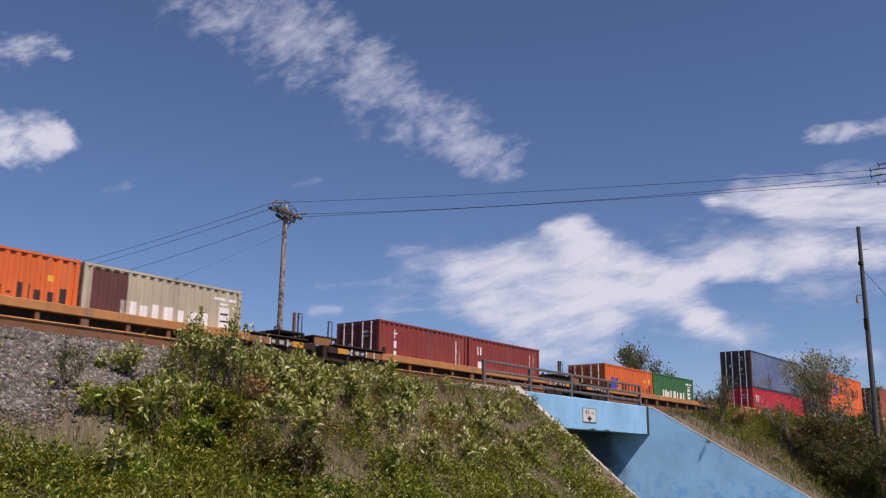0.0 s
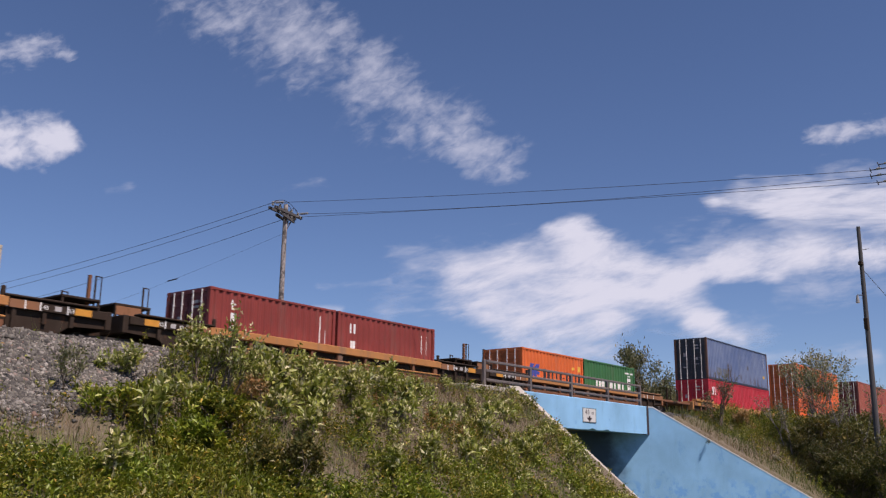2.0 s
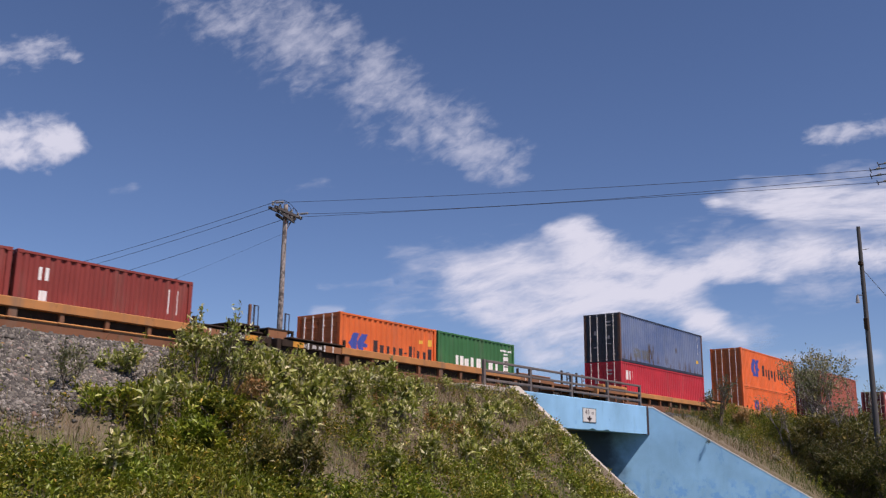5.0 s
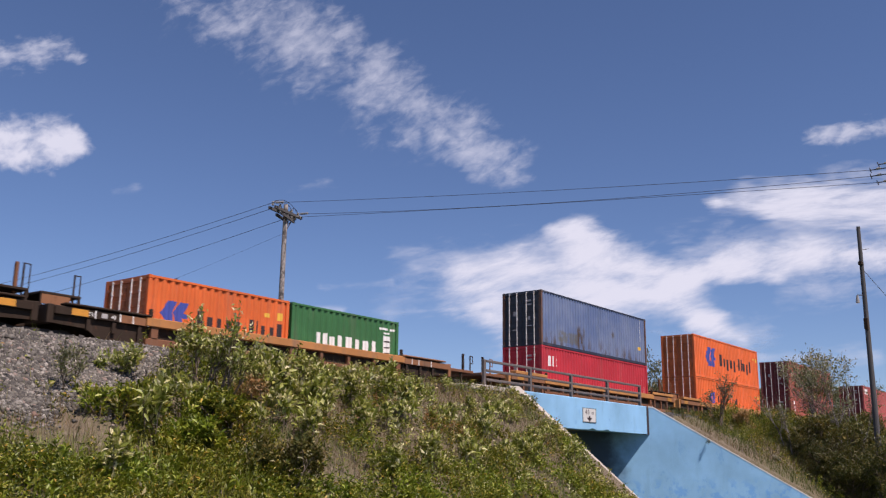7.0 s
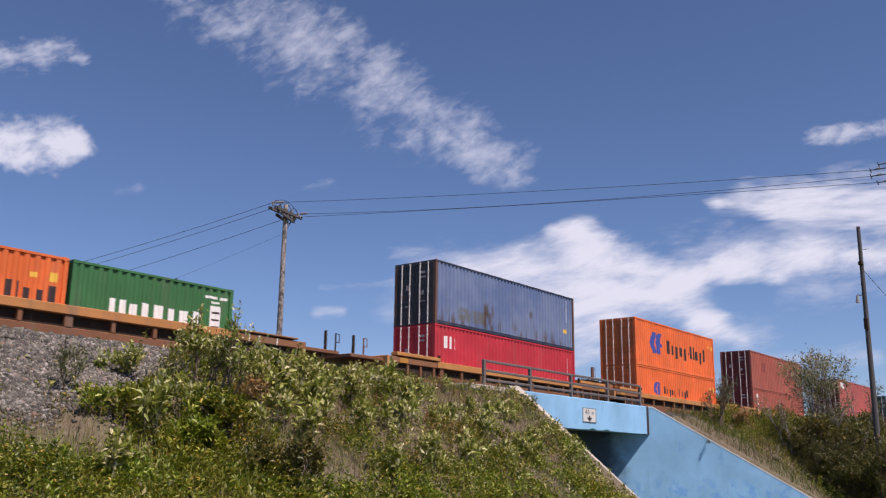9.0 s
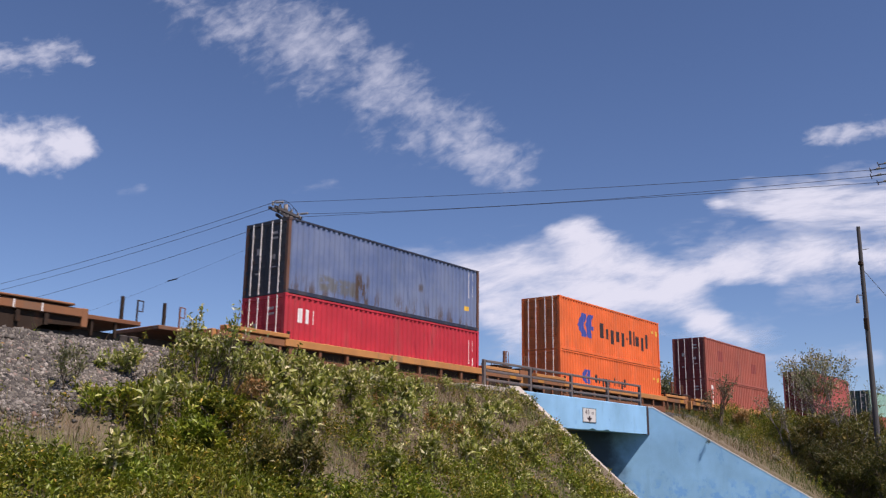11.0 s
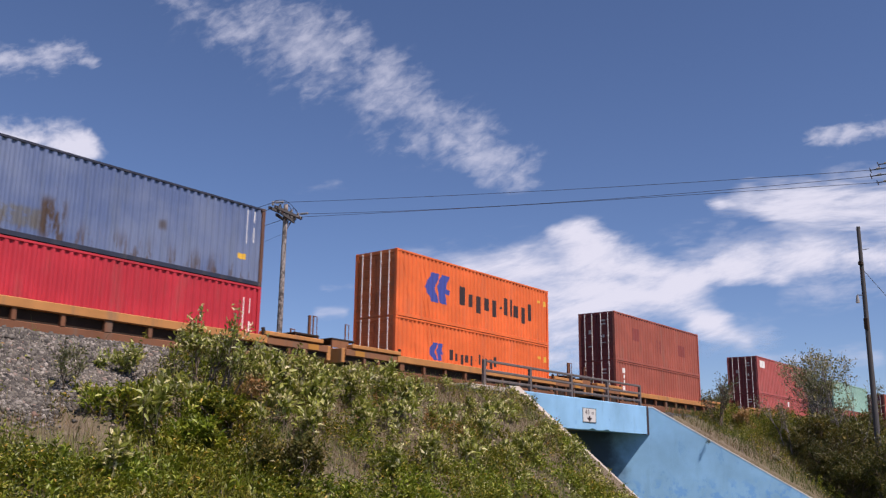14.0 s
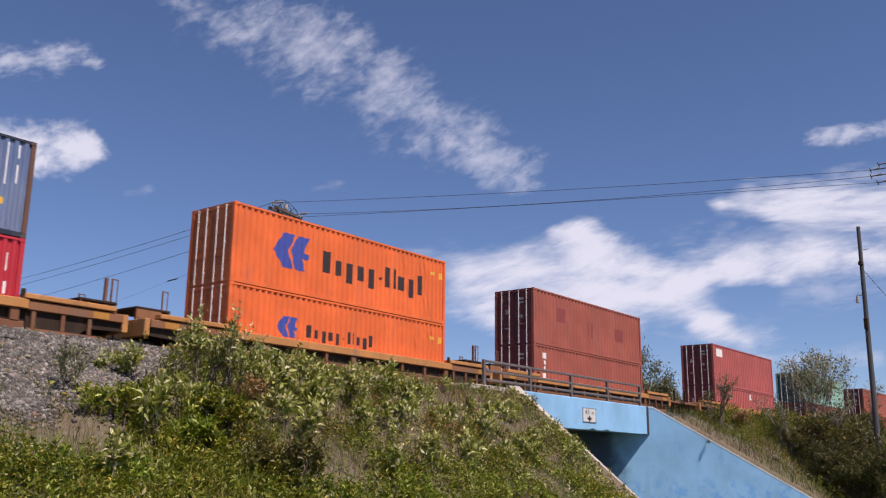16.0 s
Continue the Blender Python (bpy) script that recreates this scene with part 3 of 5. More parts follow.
# signs of a word: (width, low, high); negative widths are gaps
WORD_LONG = [(0.5, 0, 1), (0.42, 0, 0.7), (0.42, -0.25, 0.7), (0.42, 0, 0.7), (0.42, -0.25, 0.7), (0.25, 0.3, 0.42), (0.36, 0, 1), (0.12, 0, 1), (0.44, 0, 0.7), (0.4, -0.25, 0.7), (0.42, 0, 1)]
WORD_FOUR = [(0.24, 0, 1), (0.24, 0, 1), (0.3, 0, 0.9), (0.3, 0, 1), (0.42, 0, 1), (0.3, 0, 0.95), (0.42, 0, 0.95), (0.3, 0, 1)]
WORD_THREE = [(0.8, 0, 1), (0.8, 0, 1), (0.35, 0, 1)]


def blue_emblem(parent, x, z, h):
    """A plain blue emblem: two leaning blades before a point."""
    w = h * 1.36
    blades = ([(0.0, 0.45), (0.28, 1.0), (0.6, 1.0), (0.42, 0.5), (0.56, 0.0), (0.3, 0.0)],
              [(0.48, 0.55), (0.68, 1.0), (1.0, 1.0), (0.86, 0.56), (1.005, 0.5), (0.98, 0.34), (0.8, 0.36), (0.92, 0.0), (0.64, 0.0)])
    return painted("emblem", parent, [[(x + a * w, z + b * h) for a, b in p] for p in blades], MARK_BLUE, "plain blue emblem")


HC, STD, L40, L20 = 2.896, 2.591, 12.192, 6.058
WELL_Z = RAIL_Z + 0.35
TRAIN = []          # (thing, place along the train, height)


def place(ob, s, z):
    TRAIN.append((ob, s, z))
    return ob


def load_train():
    # three short containers' worth of pairs at the head of the view
    a = place(container("freight_container", "orange twenty-foot container with dark lettering in a well car", L20, STD, ORANGE_OLD, ORANGE_OLD, DOOR_ORANGE), -43.0, WELL_Z)
    letter_bars(a, -1.1, 1.15, 0.72, 0.5, WORD_LONG, MARK_BLACK, fill=0.7)
    marks(a, [(2.05, 2.25, 1.8, 1.98)], MARK_YELLOW)
    a = place(container("freight_container", "tan twenty-foot container with a brown patch and white lettering", L20, STD, TAN, TAN, TAN), -36.8, WELL_Z)
    letter_bars(a, -1.72, 0.75, 1.02, 0.88, WORD_FOUR, MARK_WHITE, fill=0.85)
    marks(a, [(2.08, 2.55, 0.6, 1.92), (1.88, 2.35, 2.16, 2.25), (2.48, 2.78, 2.16, 2.25), (2.1, 2.45, 2.0, 2.07)], MARK_WHITE)
    marks_over(a, [(2.16, 2.47, 1.66, 1.73), (2.16, 2.47, 1.42, 1.48), (2.16, 2.47, 1.18, 1.24)], MARK_BLACK)
    marks(a, [(-2.75, -1.5, 0.2, 2.46)], BROWN_PATCH, "patch")
    for x, lab in ((-23.5, "maroon twenty-foot container with white upright lettering in a well car"), (-17.3, "maroon twenty-foot container with white stripes in a well car")):
        a = place(container("freight_container", lab, L20, STD, MAROON, MAROON, DOOR_MAROON), x, WELL_Z)
        if x < -20:
            marks(a, [(-2.08, -1.98, 1.9, 2.25), (-2.12, -1.86, 2.08, 2.14), (-2.1, -1.88, 1.5, 1.8), (-2.1, -1.88, 1.1, 1.38)], MARK_WHITE)
            marks(a, [(2.22, 2.27, 1.2, 2.25), (2.5, 2.54, 1.2, 1.75), (2.22, 2.3, 1.75, 1.82)], MARK_WHITE)
        else:
            marks(a, [(-2.34, -2.22, 1.8, 2.18), (-2.14, -2.03, 1.8, 2.18), (-2.25, -2.03, 1.1, 1.5)], MARK_WHITE)
            marks(a, [(2.1, 2.15, 1.4, 2.2), (2.44, 2.49, 1.4, 2.2)], MARK_WHITE)
    a = place(container("freight_container", "orange twenty-foot container with a blue emblem and dark lettering", L20, STD, ORANGE_OLD, ORANGE_OLD, DOOR_ORANGE), -4.2, WELL_Z)
    blue_emblem(a, -2.51, 1.05, 0.8)
    letter_bars(a, -1.06, 1.15, 0.72, 0.53, WORD_LONG, MARK_BLACK, fill=0.7)
    marks(a, [(2.5, 2.72, 1.8, 2.08), (1.9, 2.1, 1.85, 2.0)], MARK_YELLOW)
    a = place(container("freight_container", "green twenty-foot container with white lettering in a well car", L20, STD, GREEN, GREEN, GREEN), 2.0, WELL_Z)
    letter_bars(a, -1.72, 0.75, 1.02, 0.88, WORD_FOUR, MARK_WHITE, fill=0.85)
    marks(a, [(2.08, 2.55, 0.6, 1.92), (1.88, 2.35, 2.16, 2.25), (2.48, 2.78, 2.16, 2.25), (2.1, 2.45, 2.0, 2.07)], MARK_WHITE)
    marks_over(a, [(2.16, 2.47, 1.66, 1.73), (2.16, 2.47, 1.42, 1.48), (2.16, 2.47, 1.18, 1.24)], MARK_BLACK)
    # double stacks
    s = 22.42
    a = place(container("freight_container", "red forty-foot container with white lettering in a well car", L40, HC, RED, RED, RED), s, WELL_Z)
    letter_bars(a, -5.39, 1.86, 0.4, 0.54, WORD_THREE, MARK_WHITE, fill=0.6)
    marks(a, [(5.34, 5.39, 1.3, 2.42), (5.62, 5.66, 1.9, 2.42), (5.6, 5.7, 1.25, 1.6)], MARK_WHITE)
    a = place(container("freight_container", "faded blue forty-foot container streaked with rust, stacked on a red one", L40, HC, BLUE, BLUE_FRAME, DOOR_BLUE), s, WELL_Z + HC)
    marks(a, [(5.26, 5.32, 1.45, 2.7), (5.58, 5.66, 2.3, 2.7), (5.58, 5.66, 1.55, 2.1)], MARK_WHITE)
    marks(a, [(4.93, 5.32, 0.86, 1.06)], MARK_YELLOW)
    s = 42.0
    for z, k in ((WELL_Z, 0), (WELL_Z + HC, 1)):
        a = place(container("freight_container", "bright orange forty-foot container with a blue emblem and dark lettering", L40, HC, ORANGE, ORANGE, DOOR_ORANGE), s, z)
        if k:
            blue_emblem(a, -4.19, 0.92, 1.32)
            letter_bars(a, -1.63, 1.08, 1.164, 0.85, WORD_LONG, MARK_BLACK, fill=0.7)
        else:
            blue_emblem(a, -3.82, 1.26, 0.76)
            letter_bars(a, -2.35, 1.36, 0.71, 0.47, WORD_LONG, MARK_BLACK, fill=0.7)
        marks(a, [(5.1, 5.3, 2.12, 2.26), (5.68, 5.84, 2.0, 2.28)], MARK_YELLOW)
    s = 61.6
    for z, k in ((WELL_Z, 0), (WELL_Z + HC, 1)):
        a = place(container("freight_container", "russet forty-foot container with faded patches" if k else "russet forty-foot container with white upright marks", L40, HC, RUSSET, RUSSET, DOOR_MAROON, 0.35), s, z)
        if k:
            marks(a, [(-3.78, -2.86, 1.4, 2.15), (2.78, 3.74, 1.08, 1.8), (-0.5, -0.3, 1.0, 1.8), (-0.05, 0.1, 0.95, 1.75)], PATCH_DARK, "patch")
        else:
            marks(a, [(-5.2, -4.85, 2.2, 2.5), (-5.15, -4.9, 1.9, 2.1), (-5.15, -4.95, 1.6, 1.8), (-5.2, -4.9, 1.2, 1.45)], MARK_WHITE)
    s = 85.2
    a = place(container("freight_container", "faded red forty-foot container in a well car", L40, STD, PINKISH, PINKISH, DOOR_MAROON, 0.35), s, WELL_Z)
    marks(a, [(0.6, 0.95, 1.9, 2.3)], MARK_WHITE)
    a = place(container("freight_container", "faded red forty-foot container with a white square", L40, HC, PINKISH, PINKISH, DOOR_MAROON, 0.35), s, WELL_Z + STD)
    marks(a, [(-5.5, -4.4, 2.05, 2.6)], MARK_WHITE)
    s = 105.4
    place(container("freight_container", "dull red forty-foot container in a well car", L40, STD, RUSSET, RUSSET, DOOR_MAROON, 0.35), s, WELL_Z)
    place(container("freight_container", "sea-green forty-foot container stacked on a red one", L40, STD, SEAGREEN, SEAGREEN, DOOR_SEAGREEN), s, WELL_Z + STD)
    place(container("freight_container", "dark red forty-foot container in a well car", L40, STD, MAROON, MAROON, DOOR_MAROON), 125.0, WELL_Z)
    place(container("freight_container", "dark red forty-foot container stacked on another", L40, STD, RUSSET, RUSSET, DOOR_MAROON), 125.0, WELL_Z + STD)


# ---------------------------------------------------------------- well cars
def bogie(parent, x):
    b = part("bogie", box(x - 0.2, x + 0.2, -0.95, 0.95, 0.45, 0.75, bevel=0.03), STEEL, parent)
    for s in (-1, 1):
        y = s * 1.0
        prof = [(x - 1.25, 0.5), (x - 1.25, 0.68), (x - 0.5, 0.78), (x + 0.5, 0.78), (x + 1.25, 0.68), (x + 1.25, 0.5), (x + 0.85, 0.5), (x + 0.35, 0.24), (x - 0.35, 0.24), (x - 0.85, 0.5)]
        part("side_frame", prism(prof, y - 0.07, y + 0.07), STEEL, b)
    for dx in (-0.9, 0.9):
        bm = rod((0, -0.98, 0), (0, 0.98, 0), 0.08, seg=8)
        for s in (-1, 1):
            rod((0, s * 0.69, 0), (0, s * 0.82, 0), 0.42, seg=28, bm=bm)
            rod((0, s * 0.66, 0), (0, s * 0.69, 0), 0.45, seg=28, bm=bm)
            for k in range(4):
                a = k * math.pi / 2
                rod((0.25 * math.cos(a), s * 0.815, 0.25 * math.sin(a)), (0.25 * math.cos(a), s * 0.83, 0.25 * math.sin(a)), 0.06, seg=6, bm=bm)
        w = part("wheelset", bm, STEEL, b)
        w.location = (x + dx, 0, 0.42)
        WHEELS.append(w)
    return b


WHEELS = []


def well_car(style, left_end, right_end):
    """One unit of an articulated well car, its middle at the origin, z from the railhead."""
    body, trim = (CAR_TAWNY, CAR_DARK) if style == "dark" else (CAR_OCHRE, CAR_RUST)
    c = empty("well_car")
    tagged(c, "articulated well car unit in soot-dark and rusty brown paint" if style == "dark" else "articulated well car unit in weathered ochre paint", "railway wagon", "well cars of the train")
    for s in (-1, 1):
        o, i = s * 1.53, s * 1.26
        part("top_chord", box(-6.25, 6.25, o, i, 1.22, 1.5, bevel=0.02), body, c)
        # near-black sheet: the shadow below the chord is put into its colour
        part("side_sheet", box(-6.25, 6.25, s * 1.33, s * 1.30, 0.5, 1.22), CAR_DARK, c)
        part("bottom_sill", box(-6.2, 6.2, s * 1.46, s * 1.2, 0.42, 0.86, bevel=0.02), CAR_RUST, c)
        if style == "dark" and right_end == "joint" and s < 0:
            part("brake_pipe", rod((-6.2, -1.485, 0.93), (6.2, -1.485, 0.93), 0.028), CAR_OCHRE, c, "thin ochre pipe")
        for k in range(9):
            x = -5.9 + k * 11.8 / 8
            w = 0.13 if k % 4 == 0 else 0.07
            part("side_post", box(x - w, x + w, s * 1.475, s * 1.335, 0.865, 1.215, bevel=0.01), CAR_RUST, c)
        for e, end in ((-1, left_end), (1, right_end)):
            sooty = style == "dark" and end == "joint"
            plate = CAR_DARK if sooty else CAR_BROWN
            # end section: a taller cap rail, the deep side plate and its ribs
            part("end_chord", box(e * 6.26, e * 9.3, s * 1.5, s * 1.22, 1.2, 1.46, bevel=0.02), plate, c)
            part("cap_rail", box(e * 6.1, e * 9.0, s * 1.56, s * 1.2, 1.505, 1.66 if style != "dark" else 1.57, bevel=0.02), plate if style == "dark" else CAR_OCHRE, c)
            # dark plate stands in for the shadowed gap under the end chord
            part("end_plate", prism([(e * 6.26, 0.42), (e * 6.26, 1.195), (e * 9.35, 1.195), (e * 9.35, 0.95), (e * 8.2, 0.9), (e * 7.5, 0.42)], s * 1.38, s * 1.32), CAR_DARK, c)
            if style != "dark":
                part("lower_sill", prism([(e * 6.26, 0.42), (e * 6.26, 0.7), (e * 8.6, 0.7), (e * 8.9, 0.62), (e * 8.0, 0.42)], s * 1.46, s * 1.385), CAR_BROWN, c)
            for x in (6.45, 7.35, 8.2):
                part("rib", box(e * x - 0.06, e * x + 0.06, s * 1.47, s * 1.385, (0.55 if x < 7 else 0.85) if style == "dark" else 0.702, 1.19), CAR_RUST if style != "dark" else CAR_DARK, c)
            if s < 0:
                if sooty or style != "dark":
                    part("reflector", box(e * 8.52 - 0.27, e * 8.52 + 0.27, -1.512, -1.503, 1.23, 1.43), MARK_ORANGE if sooty else CAR_AMBER, c, "amber reflector patch")
                if sooty:
                    part("bare_panel", box(e * 6.28, e * 7.15, -1.507, -1.502, 1.21, 1.45), CAR_BROWN, c)
                if sooty:
                    part("stencil", box(e * 7.72 - 0.1, e * 7.72 + 0.1, -1.512, -1.503, 1.26, 1.4), MARK_DULL, c)
                if style == "dark":
                    for x in (6.2, 6.73, 7.18, 8.02):
                        part("marking", box(e * x - 0.022, e * x + 0.022, -1.512, -1.503, 1.21, 1.45), MARK_WHITE, c)
    if style == "dark":
        for txt, x in (("53", -8.25), ("48", -7.5), ("48", 7.25), ("53", 8.06)):
            if (left_end if x < 0 else right_end) != "joint":
                continue
            cu = bpy.data.curves.new("numeral", "FONT")
            cu.body, cu.size, cu.extrude = txt, 0.17, 0.002
            cu.materials.append(MARK_WHITE)
            t = new("numeral", cu)
            t.parent = c
            t.matrix_local = pose(x, -1.504, 1.27, 90, 0, 0)
    for k in range(8):
        x = -5.6 + k * 1.6
        part("cross_member", box(x - 0.1, x + 0.1, -1.2, 1.2, 0.25, 0.34), CAR_RUST, c)
    for e, end in ((-1, left_end), (1, right_end)):
        part("bulkhead", box(e * 6.26, e * 6.34, -1.21, 1.21, 0.45, 1.45), trim, c)
        part("end_deck", box(e * 6.35, e * 9.4, -1.2, 1.2, 1.2, 1.26), trim, c)
        part("end_sill", box(e * 9.3, e * 9.5, -1.45, 1.45, 0.92, 1.48, bevel=0.02), CAR_OCHRE if style != "dark" else CAR_BROWN if end != "joint" else CAR_DARK, c)
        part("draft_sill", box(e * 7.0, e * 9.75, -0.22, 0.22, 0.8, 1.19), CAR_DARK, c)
        post_mat = CAR_DARK if style == "dark" else CAR_RUST
        if end == "joint":
            # raised crossover step on legs, a thick post and hoops
            part("crossover_step", box(e * 8.15, e * 9.45, -0.85, 0.85, 1.84, 1.92, bevel=0.015), CAR_DARK, c)
            for y in (-0.8, 0.8):
                for x in (8.2, 9.4):
                    part("step_leg", box(e * x - 0.035, e * x + 0.035, y - 0.035, y + 0.035, 1.2, 1.84), post_mat, c)
            if e > 0:
                part("stanchion", box(9.14, 9.24, -0.58, -0.48, 1.25, 2.7, bevel=0.01), CAR_RUST, c, "thick weathered post")
                spots = ((9.42, -0.5, 2.72), (8.45, -0.3, 2.12),)
            else:
                part("step_panel", box(-9.4, -8.5, -0.84, -0.78, 1.56, 1.84), CAR_BROWN, c)
                spots = ((-8.05, -0.2, 2.68),)
        else:
            # low platform over the coupler with paired posts
            part("coupler_platform", box(e * 9.5, e * 11.45, -1.25, 1.25, 1.22, 1.36, bevel=0.02), CAR_RUST, c)
            thick, thin = (10.8, 11.35) if e > 0 else (-11.2, -10.6)
            part("stanchion", box(thick - 0.045, thick + 0.045, -1.18, -1.08, 1.36, 2.1, bevel=0.01), CAR_DARK, c)
            spots = ((thin, -1.13, 2.06),)
            for x in (9.8, 10.6):
                part("step_leg", box(e * x - 0.04, e * x + 0.04, -1.2, -1.12, 0.75, 1.22), CAR_DARK, c)
        for x, y, h in spots:
            bm = box(x - 0.022, x + 0.022, y - 0.022, y + 0.022, 1.25, h)
            rod((x + 0.2, y, 1.7), (x + 0.2, y, h - 0.01), 0.018, bm=bm)
            rod((x, y, h - 0.02), (x + 0.2, y, h - 0.02), 0.018, bm=bm)
            rod((x, y, 1.71), (x + 0.2, y, 1.71), 0.018, bm=bm)
            part("hand_hoop", bm, post_mat, c)
        part("lift_bracket", box(e * 6.02, e * 6.14, -1.5, -1.4, 1.5, 1.78, bevel=0.02), CAR_DARK, c)
        if end == "joint":
            if e > 0:
                bogie(c, 9.78)
        else:
            bogie(c, e * 8.6)
            part("coupler", box(e * 9.5, e * 11.75, -0.15, 0.15, 0.75, 1.05, bevel=0.03), STEEL, c)
    return c


def build_cars():
    sets = (("dark", (-39.8, -20.4, -1.13)), ("ochre", (22.42, 42.0, 61.6)), ("ochre", (85.2, 105.0, 125.0)))
    for style, centres in sets:
        for i, s in enumerate(centres):
            car = well_car(style, "end" if i == 0 else "joint", "end" if i == 2 else "joint")
            place(car, s, RAIL_Z)


load_train()
build_cars()

# ---------------------------------------------------------------- plants
RNG = np.random.default_rng(7)


def unit(v):
    return v / np.maximum(np.linalg.norm(v, axis=1, keepdims=True), 1e-9)


def leaf_arrays(base, way, length, width, rng):
    """Pointed, slightly folded leaves: six corners and four faces' worth of two quads each."""
    n = len(base)
    side = unit(np.cross(way, rng.normal(size=(n, 3)) * 0.6 + np.array([0, 0, 1.0])))
    up = np.cross(side, way)
    L, W = length[:, None], width[:, None]
    droop = rng.uniform(0.0, 0.25, (n, 1))
    mid = base + way * L * 0.45 + up * L * 0.06
    tip = base + way * L - up * L * droop
    v = np.stack([base, mid + side * W * 0.5 + up * W * 0.12, tip, mid - side * W * 0.5 + up * W * 0.12], axis=1)
    f = np.arange(n * 4).reshape(n, 4)
    tri = np.concatenate([f[:, [0, 1, 2]], f[:, [0, 2, 3]]], axis=0)
    return v.reshape(-1, 3), tri


def stem_leaves(x, y, z, h, per_m, llen, rng, spread=0.5, low=0.12):
    """Leaves set round upright stems: one stem at each x, y, z of height h."""
    cnt = np.maximum(3, (h * per_m).astype(int))
    idx = np.repeat(np.arange(len(x)), cnt)
    n = len(idx)
    lean = rng.normal(0, 0.16, (len(x), 2))
    t = low + (1 - low) * rng.random(n) ** 0.8
    hh = h[idx] * t
    bx = x[idx] + lean[idx, 0] * hh
    by = y[idx] + lean[idx, 1] * hh
    bz = z[idx] + hh
    az = rng.uniform(0, 2 * np.pi, n)
    el = rng.uniform(0.15, 1.15, n)
    way = np.stack([np.cos(az) * np.cos(el), np.sin(az) * np.cos(el), np.sin(el)], axis=1)
    base = np.stack([bx, by, bz], axis=1) + way * 0.02
    size = llen * rng.uniform(0.6, 1.3, n) * (1.15 - 0.5 * t)
    return leaf_arrays(base, unit(way), size, size * rng.uniform(0.36, 0.52, n), rng)


def blade_arrays(x, y, z, h, w, rng):
    n = len(x)
    az = rng.uniform(0, 2 * np.pi, n)
    b = np.stack([x, y, z], axis=1)
    d = np.stack([np.cos(az), np.sin(az), np.zeros(n)], axis=1) * (w * 0.5)[:, None]
    lean = rng.normal(0, 0.3, (n, 2)) * h[:, None]
    tip = b + np.stack([lean[:, 0], lean[:, 1], h], axis=1)
    v = np.stack([b - d, b + d, tip], axis=1).reshape(-1, 3)
    return v, np.arange(n * 3).reshape(n, 3)


def bank_height(x, y, left=True):
    s = SLOPE_W if left else SLOPE_E
    base = np.where(y < CREST_Y, CREST_Z + (y - CREST_Y) * s, CREST_Z)
    return base + np.array([bumpy(a, b) for a, b in zip(x, y)]) - 0.04


def patch(x, y, scale, seed):
    return np.array([noise.noise((a * scale, b * scale, seed)) for a, b in zip(x, y)])


def gravel_here(x, y):
    """The tongue of spilt ballast on the west bank."""
    reach = 2.5 * np.clip((14.8 - x) / 3.6, 0, 1) + 0.15
    reach = reach + np.clip((14 - x) / 4, 0, 1) * (0.3 + 1.0 * patch(x, y, 0.7, 91.0))
    return (y > CREST_Y - reach) & (x < 16)


# worn places on the west bank where soil shows: x, y, radius
BARE = ((8.5, -8.8, 1.3), (9.8, -9.0, 1.2), (14.7, -10.0, 0.9), (18.0, -7.8, 0.9), (15.5, -8.8, 0.9), (22.6, -7.4, 1.2), (25.3, -7.8, 1.3), (27.4, -8.2, 1.1), (20.4, -9.3, 1.0), (23.6, -9.2, 0.9), (24.6, -6.3, 1.2),
        (26.6, -6.5, 1.1), (16.3, -9.9, 0.9), (18.4, -10.6, 0.9), (21.0, -7.8, 0.7), (25.6, -9.8, 0.9), (20.0, -6.5, 0.7), (12.4, -7.9, 0.5), (28.6, -6.9, 0.9))


def growth(x, y):
    """How thickly things grow: 1, falling to 0 in the worn places."""
    k = np.ones(len(x))
    for bx, by, r in BARE:
        d = np.hypot(x - bx, y - by) / r + 0.5 * patch(x, y, 1.3, 33.0)
        k = k * np.clip(1.6 * d - 0.7, 0.06, 1)
    return k


def stuff(name, label, arrays, material):
    v = np.concatenate([a[0] for a in arrays])
    off, fs = 0, []
    for a in arrays:
        fs.append(a[1] + off)
        off += len(a[0])
    ob = new(name, fast_mesh(name, v, np.concatenate(fs), material))
    return tagged(ob, label, "vegetation", kind="stuff")


def scatter(n, x0, x1, y0, y1, rng, left=True):
    x, y = rng.uniform(x0, x1, n), rng.uniform(y0, y1, n)
    if left:
        keep = (x < SPAN_L - 0.85 + np.minimum(0, (y - FACE_Y)) * FLARE_W) & ~((x > 27.6) & (y > -5.25))
    else:
        keep = x > SPAN_R + 0.38 + np.maximum(0, (FACE_Y - y)) * FLARE_E
    return x[keep], y[keep]


